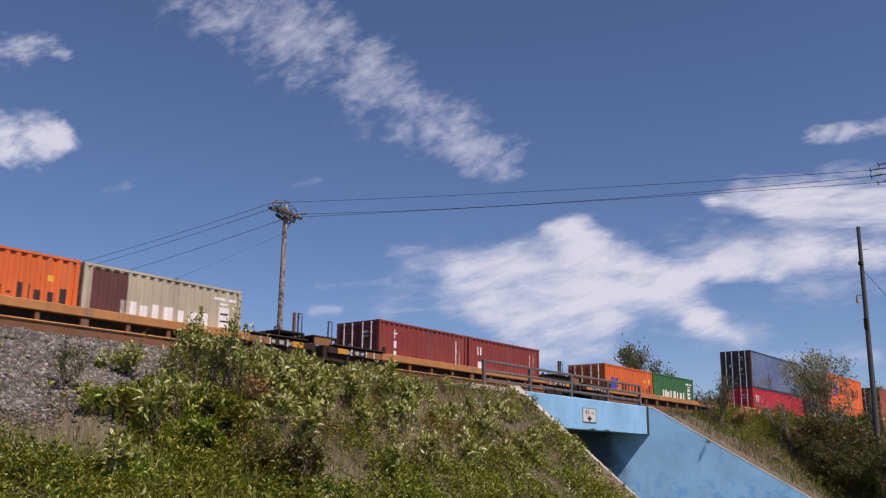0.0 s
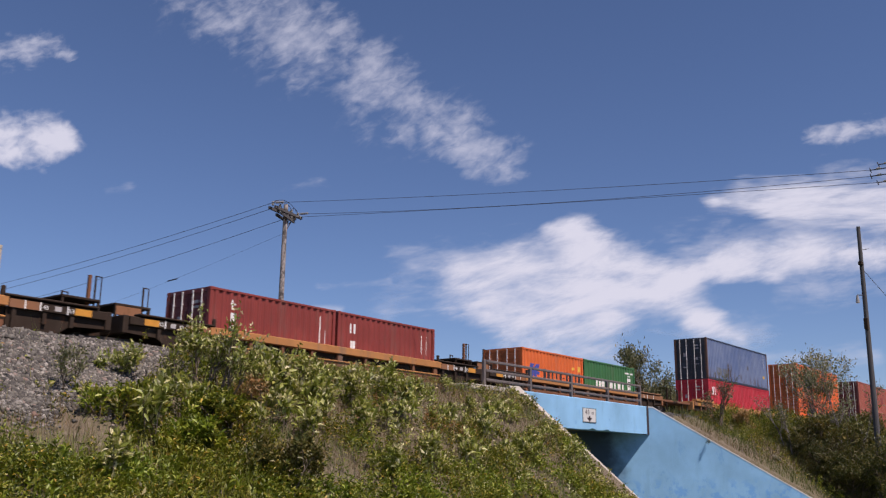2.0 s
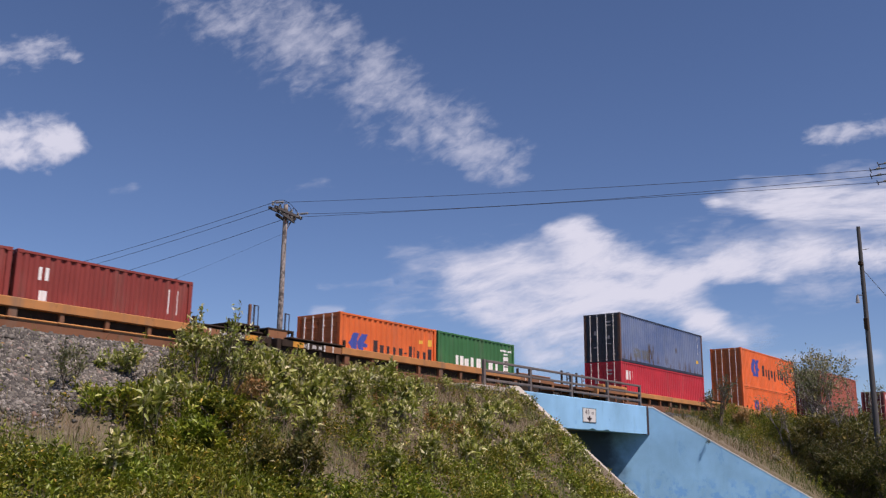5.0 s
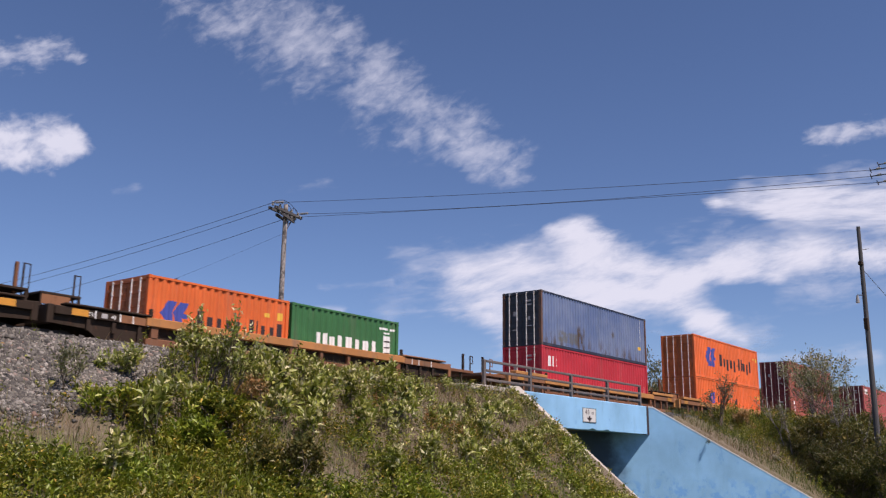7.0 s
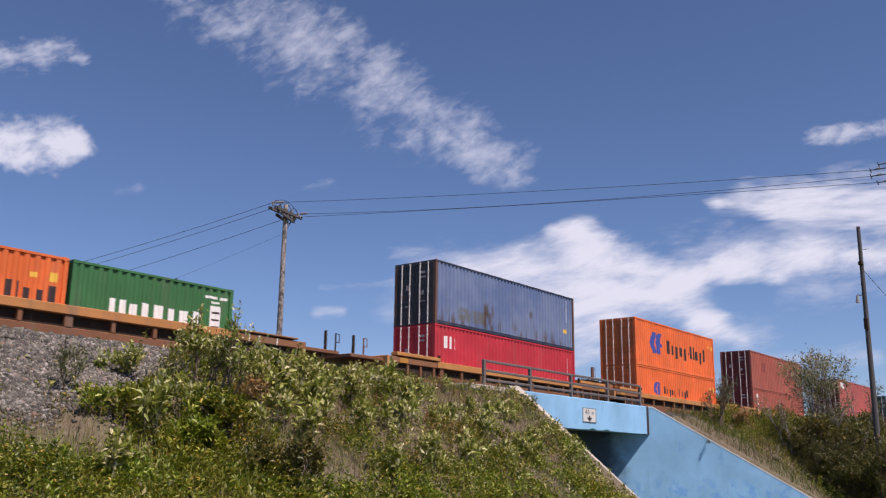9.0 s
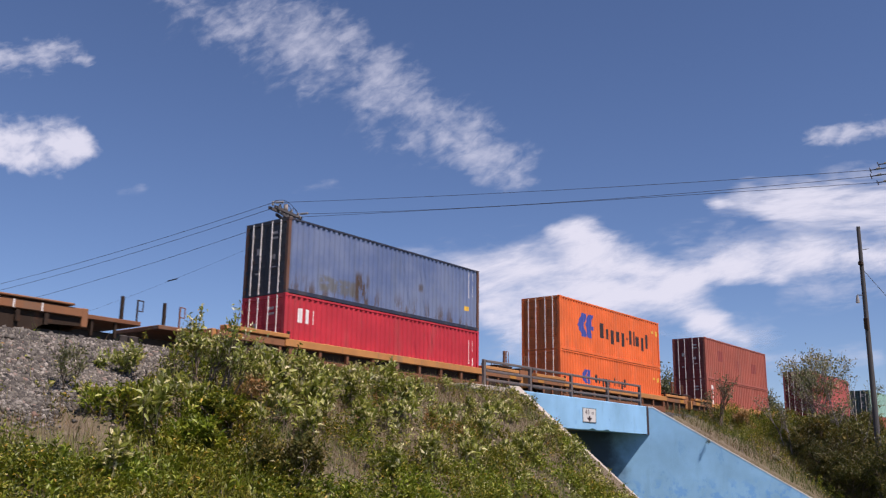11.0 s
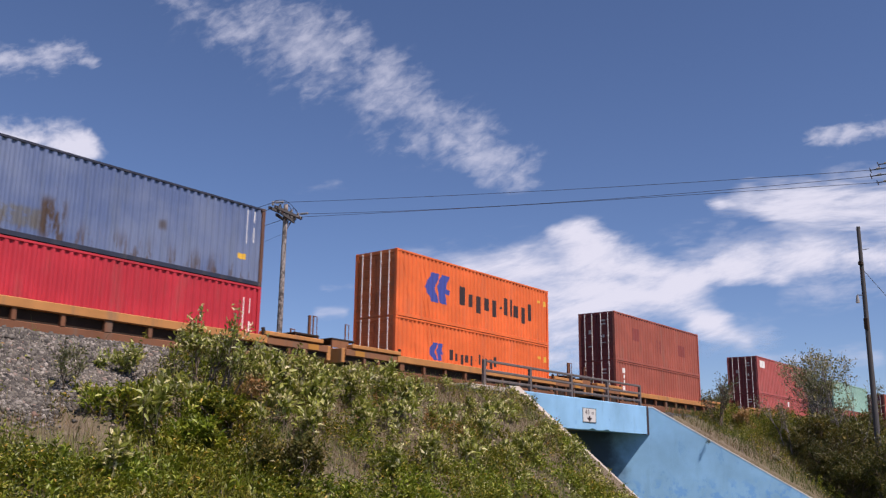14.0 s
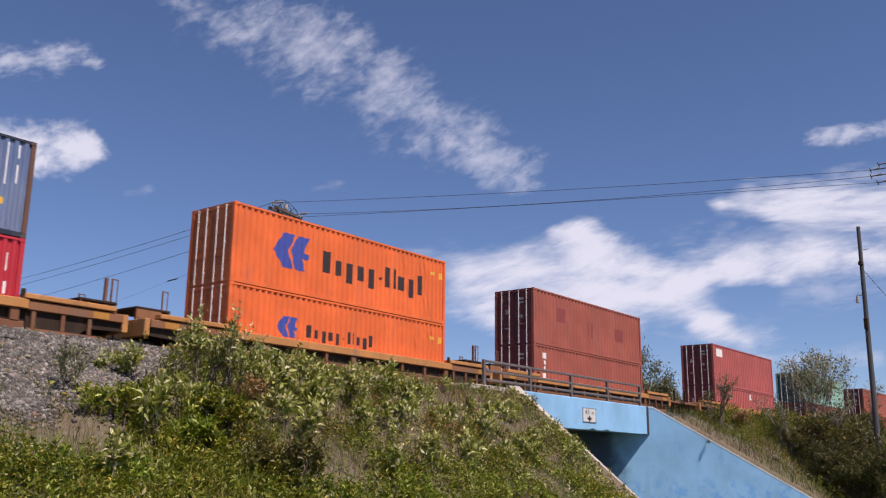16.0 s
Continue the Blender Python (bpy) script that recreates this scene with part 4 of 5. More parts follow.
def west_bank():
    rng = RNG
    # broad weeds
    x, y = scatter(11000, 4, 31.5, -13.2, CREST_Y + 0.1, rng)
    p = patch(x, y, 0.42, 2.0)
    lush = np.clip((-y - 7.0) / 3.5, 0, 1) * np.clip((23 - x) / 8, 0.25, 1)
    keep = (~gravel_here(x, y) | (rng.random(len(x)) < 0.03 + 0.08 * (y < -7.2))) & (rng.random(len(x)) < np.clip(0.5 + 1.1 * p + 0.4 * lush, 0.1, 1) * growth(x, y))
    x, y = x[keep], y[keep]
    z = bank_height(x, y)
    h = np.clip(0.3 + 0.5 * patch(x, y, 0.8, 8.0) + 0.3 * rng.random(len(x)), 0.12, 0.95)
    h = h * np.where(x > 25.5, 0.8, 1.0) * np.where((x < 11) & (y > -10.2), 0.6, 1.0) * np.where((y > -6.4) & (x > 19), 0.65, 1.0) * np.where((y > -7.6) & (x < 13.5), 0.7, 1.0)
    kind = patch(x, y, 0.33, 15.0) + rng.normal(0, 0.2, len(x)) + 0.12 * (y > -7.2)
    pale = kind > 0.16 + 0.22 * (y < -8.4) + 0.2 * (x < 15.3) - 0.08 * (x > 19)
    rust = (kind <= -0.36) & (y > -9.2)
    groups = ((pale, "pale_weeds", "pale green broad-leaved weeds on the embankment", LEAF_PALE, 0.165, 22),
              (~pale & ~rust, "green_weeds", "dense green leafy weeds on the embankment", LEAF_GREEN, 0.105, 46),
              (rust, "rusty_weeds", "withering brown-green weeds on the embankment", LEAF_RUST, 0.1, 30))
    for sel, nm, lab, mat, size, per in groups:
        stuff(nm, lab, [stem_leaves(x[sel], y[sel], z[sel], h[sel], per, size, rng)], mat)
    # bright broad weeds at the foot of the bank
    x, y = scatter(2500, 4, 15, -13.0, -9.6, rng)
    keep = (y < -9.6 - 0.6 * (x < 11)) & (rng.random(len(x)) < np.clip(0.5 + 1.3 * patch(x, y, 0.6, 51.0), 0.1, 1) * growth(x, y))
    x, y = x[keep], y[keep]
    h = 0.2 + 0.3 * rng.random(len(x))
    stuff("bright_weeds", "bright green long-leaved weeds at the foot of the bank", [stem_leaves(x, y, bank_height(x, y), h, 38, 0.165, rng)], LEAF_LIME)
    x, y = scatter(5200, 4, 12.6, -13.0, -9.7, rng)
    keep = rng.random(len(x)) < np.clip(0.5 + 1.4 * patch(x, y, 0.7, 57.0), 0.05, 1)
    x, y = x[keep], y[keep]
    stuff("long_grass", "long bright yellow-green grass at the foot of the bank", [blade_arrays(x, y, bank_height(x, y), rng.uniform(0.25, 0.6, len(x)), rng.uniform(0.018, 0.04, len(x)), rng)], GRASS_LIME)
    # fresh clumps low on the eastern part of the slope
    x, y = scatter(2600, 16.5, 29, -12.5, -8.8, rng)
    keep = rng.random(len(x)) < np.clip(2.2 * patch(x, y, 0.5, 83.0), 0.03, 0.9) * growth(x, y)
    x, y = x[keep], y[keep]
    stuff("bright_weeds", "fresh bright green weeds low on the slope", [stem_leaves(x, y, bank_height(x, y), 0.25 + 0.3 * rng.random(len(x)), 36, 0.14, rng)], LEAF_LIME)
    # low cover
    x, y = scatter(52000, 4, 31.5, -13.2, CREST_Y + 0.2, rng)
    keep = (~gravel_here(x, y) | (rng.random(len(x)) < 0.03)) & (rng.random(len(x)) < np.clip(0.5 + 0.9 * patch(x, y, 0.5, 21.0), 0.08, 1) * growth(x, y))
    x, y = x[keep], y[keep]
    z = bank_height(x, y)
    n = len(x)
    az, el = rng.uniform(0, 6.283, n), rng.uniform(-0.1, 1.2, n)
    way = np.stack([np.cos(az) * np.cos(el), np.sin(az) * np.cos(el), np.sin(el)], axis=1)
    base = np.stack([x, y, z + rng.random(n) * 0.2], axis=1)
    size = rng.uniform(0.05, 0.12, n)
    stuff("ground_cover", "low green ground cover on the embankment soil", [leaf_arrays(base, way, size, size * 0.5, rng)], LEAF_GREEN)
    # grass, dry and green
    for nm, lab, mat, count, seed, h0, bias in (("dry_grass", "dry brown grass and dead stalks on the slope", GRASS_DRY, 52000, 31.0, 0.3, 0.35), ("green_grass", "tufts of green grass on the slope", GRASS_GREEN, 46000, 47.0, 0.34, 0.35)):
        x, y = scatter(count, 4, 31.5, -13.2, CREST_Y + 0.25, rng)
        keep = (~gravel_here(x, y) | (rng.random(len(x)) < 0.04)) & (rng.random(len(x)) < np.clip(bias + 1.2 * patch(x, y, 0.4, seed) + (0.25 * (1 - growth(x, y)) if nm == 'dry_grass' else 0), 0.05, 1))
        x, y = x[keep], y[keep]
        z = bank_height(x, y)
        h = h0 * rng.uniform(0.4, 1.5, len(x))
        stuff(nm, lab, [blade_arrays(x, y, z, h, rng.uniform(0.007, 0.02, len(x)), rng)], mat)


def east_bank():
    rng = np.random.default_rng(11)
    x, y = scatter(9000, 44, 110, -17, CREST_Y + 0.1, rng, False)
    p = patch(x, y, 0.25, 5.0)
    keep = rng.random(len(x)) < np.clip(0.35 + p + 0.02 * (x - 50), 0.1, 1)
    x, y = x[keep], y[keep]
    z = bank_height(x, y, False)
    h = np.clip(0.45 + 0.5 * p[keep] + 0.3 * rng.random(len(x)), 0.2, 1.3)
    half = patch(x, y, 0.3, 9.0) > 0.05
    for sel, nm, lab, mat in ((half, "dark_weeds", "dark green weeds on the far bank", LEAF_DARK), (~half, "olive_weeds", "olive green weeds on the far bank", LEAF_GREEN)):
        stuff(nm, lab, [stem_leaves(x[sel], y[sel], z[sel], h[sel], 26, 0.12, rng)], mat)
    # tall weeds along the shoulder beside the track
    x, y = scatter(2600, 47, 105, -7.2, CREST_Y + 0.35, rng, False)
    z = bank_height(x, y, False)
    h = np.clip(0.75 + 0.5 * patch(x, y, 0.3, 63.0) + 0.2 * rng.random(len(x)), 0.3, 1.2) * np.clip((x - 46) / 7, 0.3, 1)
    stuff("shoulder_weeds", "tall olive weeds along the shoulder of the far bank", [stem_leaves(x, y, z, h, 40, 0.11, rng)], LEAF_GREEN)
    x, y = scatter(60000, 44, 100, -16, CREST_Y + 0.3, rng, False)
    z = bank_height(x, y, False)
    h = 0.4 * rng.uniform(0.4, 1.5, len(x))
    w = rng.uniform(0.012, 0.03, len(x))
    dry = patch(x, y, 0.3, 13.0) + rng.normal(0, 0.15, len(x)) > 0.24
    stuff("bank_grass", "dry tawny grass on the far bank", [blade_arrays(x[dry], y[dry], z[dry], h[dry], w[dry], rng)], GRASS_TAWNY)
    dry = ~dry
    stuff("bank_grass", "olive green grass on the far bank", [blade_arrays(x[dry], y[dry], z[dry], h[dry], w[dry], rng)], GRASS_OLIVE)


def grow(rng, height, width, stems, depth=3, thick=0.03, low=1):
    """Branch lines of a shrub or tree: (start, end, r0, r1) and the twigs that bear leaves."""
    lines, twigs = [], []

    def go(a, d, length, r, level):
        b = a + d * length
        lines.append((a, b, r, r * 0.62))
        if level == 0:
            twigs.append((a, b))
            return
        if level <= low:
            twigs.append((a + (b - a) * 0.5, b))
        for _ in range(int(rng.integers(2, 5))):
            k = rng.uniform(0.45, 1.0)
            turn = rng.normal(0, 0.55, 3) * np.array([width, width, 0.6])
            nd = d + turn + np.array([0, 0, 0.16])
            go(a + (b - a) * k, nd / np.linalg.norm(nd), length * rng.uniform(0.5, 0.78), r * 0.55, level - 1)

    for _ in range(stems):
        d = np.array([rng.normal(0, 0.3 * width), rng.normal(0, 0.3 * width), 1.0])
        go(np.array([rng.normal(0, 0.06 * stems ** 0.5), rng.normal(0, 0.06 * stems ** 0.5), -0.08]), d / np.linalg.norm(d), height * rng.uniform(0.36, 0.5), thick * rng.uniform(0.7, 1.1), depth)
    return lines, twigs


def woody(name, label, category, seed, height, width, stems, per_twig, llen, leafmat, barkmat=None, depth=3, thick=0.03, spread=0.12, group="", low=1, bare=0.0):
    """A shrub or tree with tapered limbs and separate leaves."""
    rng = np.random.default_rng(seed)
    lines, twigs = grow(rng, height, width, stems, depth, thick, low)
    top = max(float(b[2]) for _, b in twigs)
    twigs = [w for w in twigs if w[1][2] > bare * top]
    k = height / top
    ob = empty(name)
    tagged(ob, label, category, group)
    vs, fs, off = [], [], 0
    ring = np.arange(5) * 2 * np.pi / 5
    for a, b, r0, r1 in lines:
        a, b = a * k, b * k
        d = (b - a) / (np.linalg.norm(b - a) + 1e-9)
        s = np.cross(d, [0.3, 0.9, 0.2])
        s /= np.linalg.norm(s)
        u = np.cross(d, s)
        c = np.cos(ring)[:, None] * s + np.sin(ring)[:, None] * u
        vs += [a + c * r0, b + c * max(r1, 0.003)]
        for i in range(5):
            j = (i + 1) % 5
            fs.append((off + i, off + j, off + 5 + j, off + 5 + i))
        off += 10
    limb = new("trunk", fast_mesh("limbs", np.concatenate(vs), np.array(fs), barkmat or BARK))
    limb.parent = ob
    m = len(twigs)
    idx = np.repeat(np.arange(m), per_twig)
    A = np.array([a for a, _ in twigs])[idx] * k
    B = np.array([b for _, b in twigs])[idx] * k
    n = len(idx)
    base = A + (B - A) * rng.random((n, 1)) + rng.normal(0, spread * 0.4, (n, 3))
    way = unit(unit(B - A) * 0.7 + rng.normal(0, 0.7, (n, 3)) + np.array([0, 0, 0.1]))
    size = llen * rng.uniform(0.6, 1.3, n)
    v, f = leaf_arrays(base, way, size, size * rng.uniform(0.32, 0.5, n), rng)
    crown = new("crown", fast_mesh("crown", v, f, leafmat))
    crown.parent = ob
    return ob


def put(ob, x, y, left=True, turn=0.0, dz=0.0):
    z = float(bank_height(np.array([x]), np.array([y]), left)[0])
    ob.matrix_world = pose(x, y, z + dz, 0, 0, turn)
    return ob


def shrubs():
    # the tall bush at the top of the west bank, and those round and below it
    put(woody("tall_shrub", "tall open willow shrub with pale leaves and bare grey stems", "shrub", 3, 2.45, 0.62, 6, 6, 0.125, LEAF_PALE, depth=3, thick=0.026, low=2, bare=0.3), 13.9, -7.9)
    put(woody("tall_shrub", "slim willow shrub with pale leaf tips", "shrub", 17, 2.0, 0.5, 4, 7, 0.13, LEAF_PALE, depth=3, thick=0.02, low=2, bare=0.2), 13.6, -7.3)
    put(woody("tall_shrub", "low shrub with rusty red leaves", "shrub", 5, 0.9, 0.8, 5, 5, 0.1, LEAF_RUST, depth=3, thick=0.016), 14.9, -7.7)
    put(woody("leafy_shrub", "small pale shrub at the gravel edge", "shrub", 18, 0.8, 0.7, 5, 8, 0.13, LEAF_PALE, depth=2, thick=0.014, low=2), 12.2, -6.75)
    put(woody("leafy_shrub", "thin weedy shrub at the gravel edge", "shrub", 19, 1.25, 0.45, 2, 4, 0.12, LEAF_PALE, depth=2, thick=0.014, low=2), 13.0, -7.4)
    put(woody("leafy_shrub", "dense green shrub in the middle of the slope", "shrub", 8, 1.0, 1.0, 9, 10, 0.125, LEAF_GREEN, depth=3, thick=0.02, low=2), 13.2, -8.9)
    put(woody("leafy_shrub", "bushy bright green shrub on the lower slope", "shrub", 13, 0.95, 1.0, 9, 12, 0.13, LEAF_LIME, depth=3, thick=0.018, low=2), 12.1, -9.6)
    put(woody("leafy_shrub", "bushy dark green shrub at the foot of the slope", "shrub", 14, 1.25, 1.0, 10, 12, 0.12, LEAF_OLIVE, depth=3, thick=0.02, low=2), 13.5, -10.7)
    put(woody("leafy_shrub", "spreading olive shrub among the weeds", "shrub", 15, 0.75, 1.0, 8, 9, 0.12, LEAF_GREEN, depth=3, thick=0.016, low=2), 11.6, -8.4)
    put(woody("leafy_shrub", "low yellow-green shrub by the bare soil", "shrub", 20, 0.65, 1.0, 7, 8, 0.13, LEAF_LIME, depth=2, thick=0.014, low=2), 10.5, -8.5)
    put(woody("leafy_shrub", "thin grey-green shrub in the gravel", "shrub", 16, 1.0, 0.6, 4, 4, 0.09, LEAF_GREY, depth=3, thick=0.016, low=2), 10.55, -7.5)
    for i, (x, y, h) in enumerate(((16.1, -6.9, 1.2), (16.8, -6.8, 1.2), (17.5, -6.9, 1.2), (18.1, -6.95, 1.15), (19.1, -7.6, 1.4), (15.6, -7.5, 1.2))):
        put(woody("willow_shrub", "upright willow shrub with pale silvery leaves", "shrub", 120 + i, h, 0.4, 4, 8, 0.15, LEAF_PALE, depth=2, thick=0.014, group="willows on the slope", low=2), x, y, True, 50.0 * i)
    # willow saplings with pale leaves: one build each of four kinds, then copies
    kinds = [woody("willow_sapling", "young willow sapling with pale upright leaves", "sapling", 40 + i, 0.85 + 0.1 * i, 0.32, 3 + i % 2, 7, 0.165, LEAF_PALE, depth=2, thick=0.012, group="saplings on the slope", low=2) for i in range(4)]
    spots = ((16.5, -7.6), (17.2, -7.9), (18.9, -6.6), (19.4, -7.0), (20.2, -6.2), (20.9, -6.9), (21.6, -6.3), (16.0, -7.4), (17.0, -8.2), (18.2, -8.6), (19.5, -8.4), (22.8, -6.6),
             (12.6, -8.1), (14.2, -8.9), (11.2, -9.2), (20.6, -8.0), (22.1, -8.2), (23.5, -8.6), (24.6, -8.2), (25.5, -9.1), (24.2, -9.6), (22.6, -10.0), (20.8, -10.2), (18.7, -10.4),
             (26.3, -7.6), (27.2, -8.6), (26.6, -9.8), (25.0, -7.0), (16.9, -10.6), (15.6, -9.2), (25.2, -5.9), (9.6, -10.6), (23.9, -6.1), (15.3, -8.4))
    rng = np.random.default_rng(5)
    for i, (x, y) in enumerate(spots):
        ob = kinds[i] if i < 4 else copy_thing(kinds[i % 4], Matrix())
        z = float(bank_height(np.array([x]), np.array([y]))[0])
        s = rng.uniform(0.8, 1.3) * (0.6 if y > -7.1 and x > 21.8 else 1.0) * (0.9 if x > 25.4 else 1.0)
        ob.matrix_world = pose(x, y, z - 0.02, 0, 0, rng.uniform(0, 360)) @ Matrix.Diagonal((s, s, s, 1))


def east_trees():
    put(woody("sparse_tree", "slender tree with thin grey-green foliage on the far bank", "tree", 71, 7.2, 0.46, 5, 5, 0.17, LEAF_SILVER, POLE_GREY, depth=4, thick=0.05, spread=0.35, bare=0.58), 55.9, -9.3, False)
    put(woody("sparse_tree", "thin twiggy tree losing its leaves on the far bank", "tree", 63, 7.4, 0.55, 4, 4, 0.14, LEAF_SILVER, POLE_GREY, depth=4, thick=0.05, spread=0.3, bare=0.35), 56.2, -10.6, False)
    put(woody("sparse_tree", "small leaning tree with olive leaves on the far bank", "tree", 65, 3.3, 0.6, 2, 4, 0.15, LEAF_GREY, POLE_GREY, depth=3, thick=0.04, spread=0.35, bare=0.4), 54.0, -7.9, False)
    put(woody("bank_shrub", "open dark-stemmed bush by the wing wall", "shrub", 66, 3.0, 0.7, 4, 4, 0.12, LEAF_GREY, depth=3, thick=0.04, spread=0.2), 48.8, -6.0, False)
    put(woody("bank_shrub", "small olive bush by the track", "shrub", 67, 1.3, 0.9, 6, 9, 0.13, LEAF_RUST, depth=3, thick=0.03, spread=0.2), 51.5, -6.4, False)
    kinds = [woody("bank_shrub", "dense olive green bush on the far bank", "shrub", 70 + i, 2.7, 1.0, 8, 13, 0.17, LEAF_OLIVE, depth=3, thick=0.04, spread=0.3, group="bushes on the far bank", low=2) for i in range(4)]
    spots = ((54.5, -9.6), (57.0, -12.2), (59.5, -11.3), (62.0, -13.2), (60.0, -9.4), (64.5, -11.4), (66.0, -14.0), (63.0, -8.6), (69.0, -12.0), (72.0, -10.2), (58.0, -14.2), (68.0, -8.2), (61.0, -15.4), (75.0, -12.5), (65.0, -16.0), (55.0, -11.5), (58.5, -8.2), (80.0, -9.0), (78.0, -13.5), (86.0, -11.0), (57.5, -9.3))
    rng = np.random.default_rng(6)
    for i, (x, y) in enumerate(spots):
        ob = kinds[i] if i < 4 else copy_thing(kinds[i % 4], Matrix())
        z = float(bank_height(np.array([x]), np.array([y]), False)[0])
        s = rng.uniform(0.85, 1.35) if i not in (0, 4, 7, 11, 20) else 1.35
        ob.matrix_world = pose(x, y, z - 0.03, 0, 0, rng.uniform(0, 360)) @ Matrix.Diagonal((s, s, s, 1))
    tall = [woody("thicket_bush", "tall dense dark thicket bush at the foot of the bank", "shrub", 90 + i, 4.6, 0.8, 10, 18, 0.17, LEAF_DARK, depth=3, thick=0.06, spread=0.4, group="thicket by the road") for i in range(2)]
    for i, (x, y, s) in enumerate(((50.6, -13.9, 1.0), (53.4, -14.6, 1.05), (55.5, -13.2, 0.95), (52.4, -12.2, 0.8), (57.5, -15.5, 1.1), (60.5, -17.0, 1.1), (63.5, -17.5, 1.1), (51.3, -10.9, 0.66), (52.8, -10.0, 0.6), (50.6, -12.2, 0.75), (54.6, -10.9, 0.7))):
        ob = tall[i] if i < 2 else copy_thing(tall[i % 2], Matrix())
        z = max(GROUND_Z, float(bank_height(np.array([x]), np.array([y]), False)[0]))
        ob.matrix_world = pose(x, y, z - 0.05, 0, 0, i * 101.0) @ Matrix.Diagonal((s, s, s, 1))
    # trees behind the railway
    far = [woody("far_tree", "dark green leafy tree behind the railway", "tree", 80 + i, 12.5, 0.62, 1, 34, 0.34, LEAF_GREY, depth=5, thick=0.2, spread=1.1, group="trees behind the railway") for i in range(2)]
    for i, (x, y, s) in enumerate(((78.3, 14.0, 1.08), (88.0, 17.0, 0.9), (93.0, 16.0, 0.84), (103.0, 18.0, 0.9), (110.0, 16.0, 0.95), (118.0, 20.0, 1.05), (128.0, 17.0, 1.0), (99.0, 20.0, 0.92), (140.0, 16.0, 1.1), (150.0, 13.0, 1.1))):
        ob = far[i] if i < 2 else copy_thing(far[i % 2], Matrix())
        ob.matrix_world = pose(x, y, GROUND_Z - 0.1, 0, 0, i * 77.0) @ Matrix.Diagonal((s * 0.72, s * 0.72, s, 1) if i == 0 else (s, s, s, 1))


def ballast_stones():
    """Loose stones on the crest and down the tongue of spilt ballast."""
    rng = np.random.default_rng(21)
    x, y = rng.uniform(4.5, 16, 60000), rng.uniform(-9.4, -4.7, 60000)
    keep = gravel_here(x, y + rng.normal(0, 0.4, len(x)))
    x, y = x[keep], y[keep]
    z = bank_height(x, y)
    n = len(x)
    cube = np.array([(a, b, c) for a in (-1, 1) for b in (-1, 1) for c in (-1, 1)], float)
    quads = np.array([(0, 1, 3, 2), (4, 6, 7, 5), (0, 4, 5, 1), (2, 3, 7, 6), (0, 2, 6, 4), (1, 5, 7, 3)])
    size = rng.uniform(0.013, 0.036, (n, 1, 1)) * np.where(rng.random((n, 1, 1)) < 0.08, 1.6, 1.0)
    v = cube[None] * size * rng.uniform(0.55, 1.2, (n, 8, 3))
    a, b = rng.uniform(0, 6.28, n), rng.uniform(0, 6.28, n)
    ca, sa, cb, sb = np.cos(a)[:, None], np.sin(a)[:, None], np.cos(b)[:, None], np.sin(b)[:, None]
    X, Y, Z = v[..., 0], v[..., 1], v[..., 2]
    X, Y = X * ca - Y * sa, X * sa + Y * ca
    Y, Z = Y * cb - Z * sb, Y * sb + Z * cb
    v = np.stack([X + x[:, None], Y + y[:, None], Z + z[:, None] + 0.035], axis=-1).reshape(-1, 3)
    f = (np.arange(n)[:, None, None] * 8 + quads[None]).reshape(-1, 4)
    tagged(new("ballast_stones", fast_mesh("ballast_stones", v, f, STONE)), "loose grey crushed ballast stones", "gravel", kind="stuff")


def oddments():
    # a sheet of pale litter in the grass of the far bank
    bm = bmesh.new()
    bmesh.ops.create_grid(bm, x_segments=5, y_segments=4, size=0.22)
    for v in bm.verts:
        v.co.z = 0.07 * noise.noise((v.co.x * 9, v.co.y * 9, 2.0))
    bmesh.ops.solidify(bm, geom=bm.faces[:], thickness=0.012)
    ob = part("litter", bm, MARK_WHITE)
    tagged(ob, "crumpled white scrap of litter in the grass", "litter")
    ob.matrix_world = pose(50.05, -8.52, 2.3, 38, 0, 30)
    # a twig that hangs over the wing wall
    twig = woody("wall_sprig", "small dark sprig hanging over the wall edge", "shrub", 131, 0.3, 0.3, 1, 6, 0.06, LEAF_DARK, depth=2, thick=0.012)
    twig.matrix_world = pose(44.95, -7.0, 3.08, 118, 0, -55)


west_bank()
east_bank()
oddments()
shrubs()
east_trees()
ballast_stones()


# ---------------------------------------------------------------- poles and wires
def wire(name, a, b, sag, r, label, parent=None):
    cu = bpy.data.curves.new(name, "CURVE")
    cu.dimensions, cu.bevel_depth, cu.bevel_resolution = "3D", r, 1
    sp = cu.splines.new("POLY")
    n = 20
    sp.points.add(n)
    a, b = Vector(a), Vector(b)
    for i in range(n + 1):
        k = i / n
        p = a.lerp(b, k)
        sp.points[i].co = (p.x, p.y, p.z - sag * 4 * k * (1 - k), 1)
    cu.materials.append(WIRE)
    ob = new(name, cu)
    if parent is not None:
        ob.parent = parent
    else:
        tagged(ob, label, "power line", "overhead wires")
    return ob


def insulator(parent, p, up=True):
    x, y, z = p
    bm = rod((x, y, z), (x, y, z + 0.2), 0.035, 0.03)
    for k in (0.06, 0.12, 0.18):
        rod((x, y, z + k), (x, y, z + k + 0.03), 0.075, 0.045, 10, bm)
    part("insulator", bm, PORCELAIN, parent, "pale porcelain insulator")


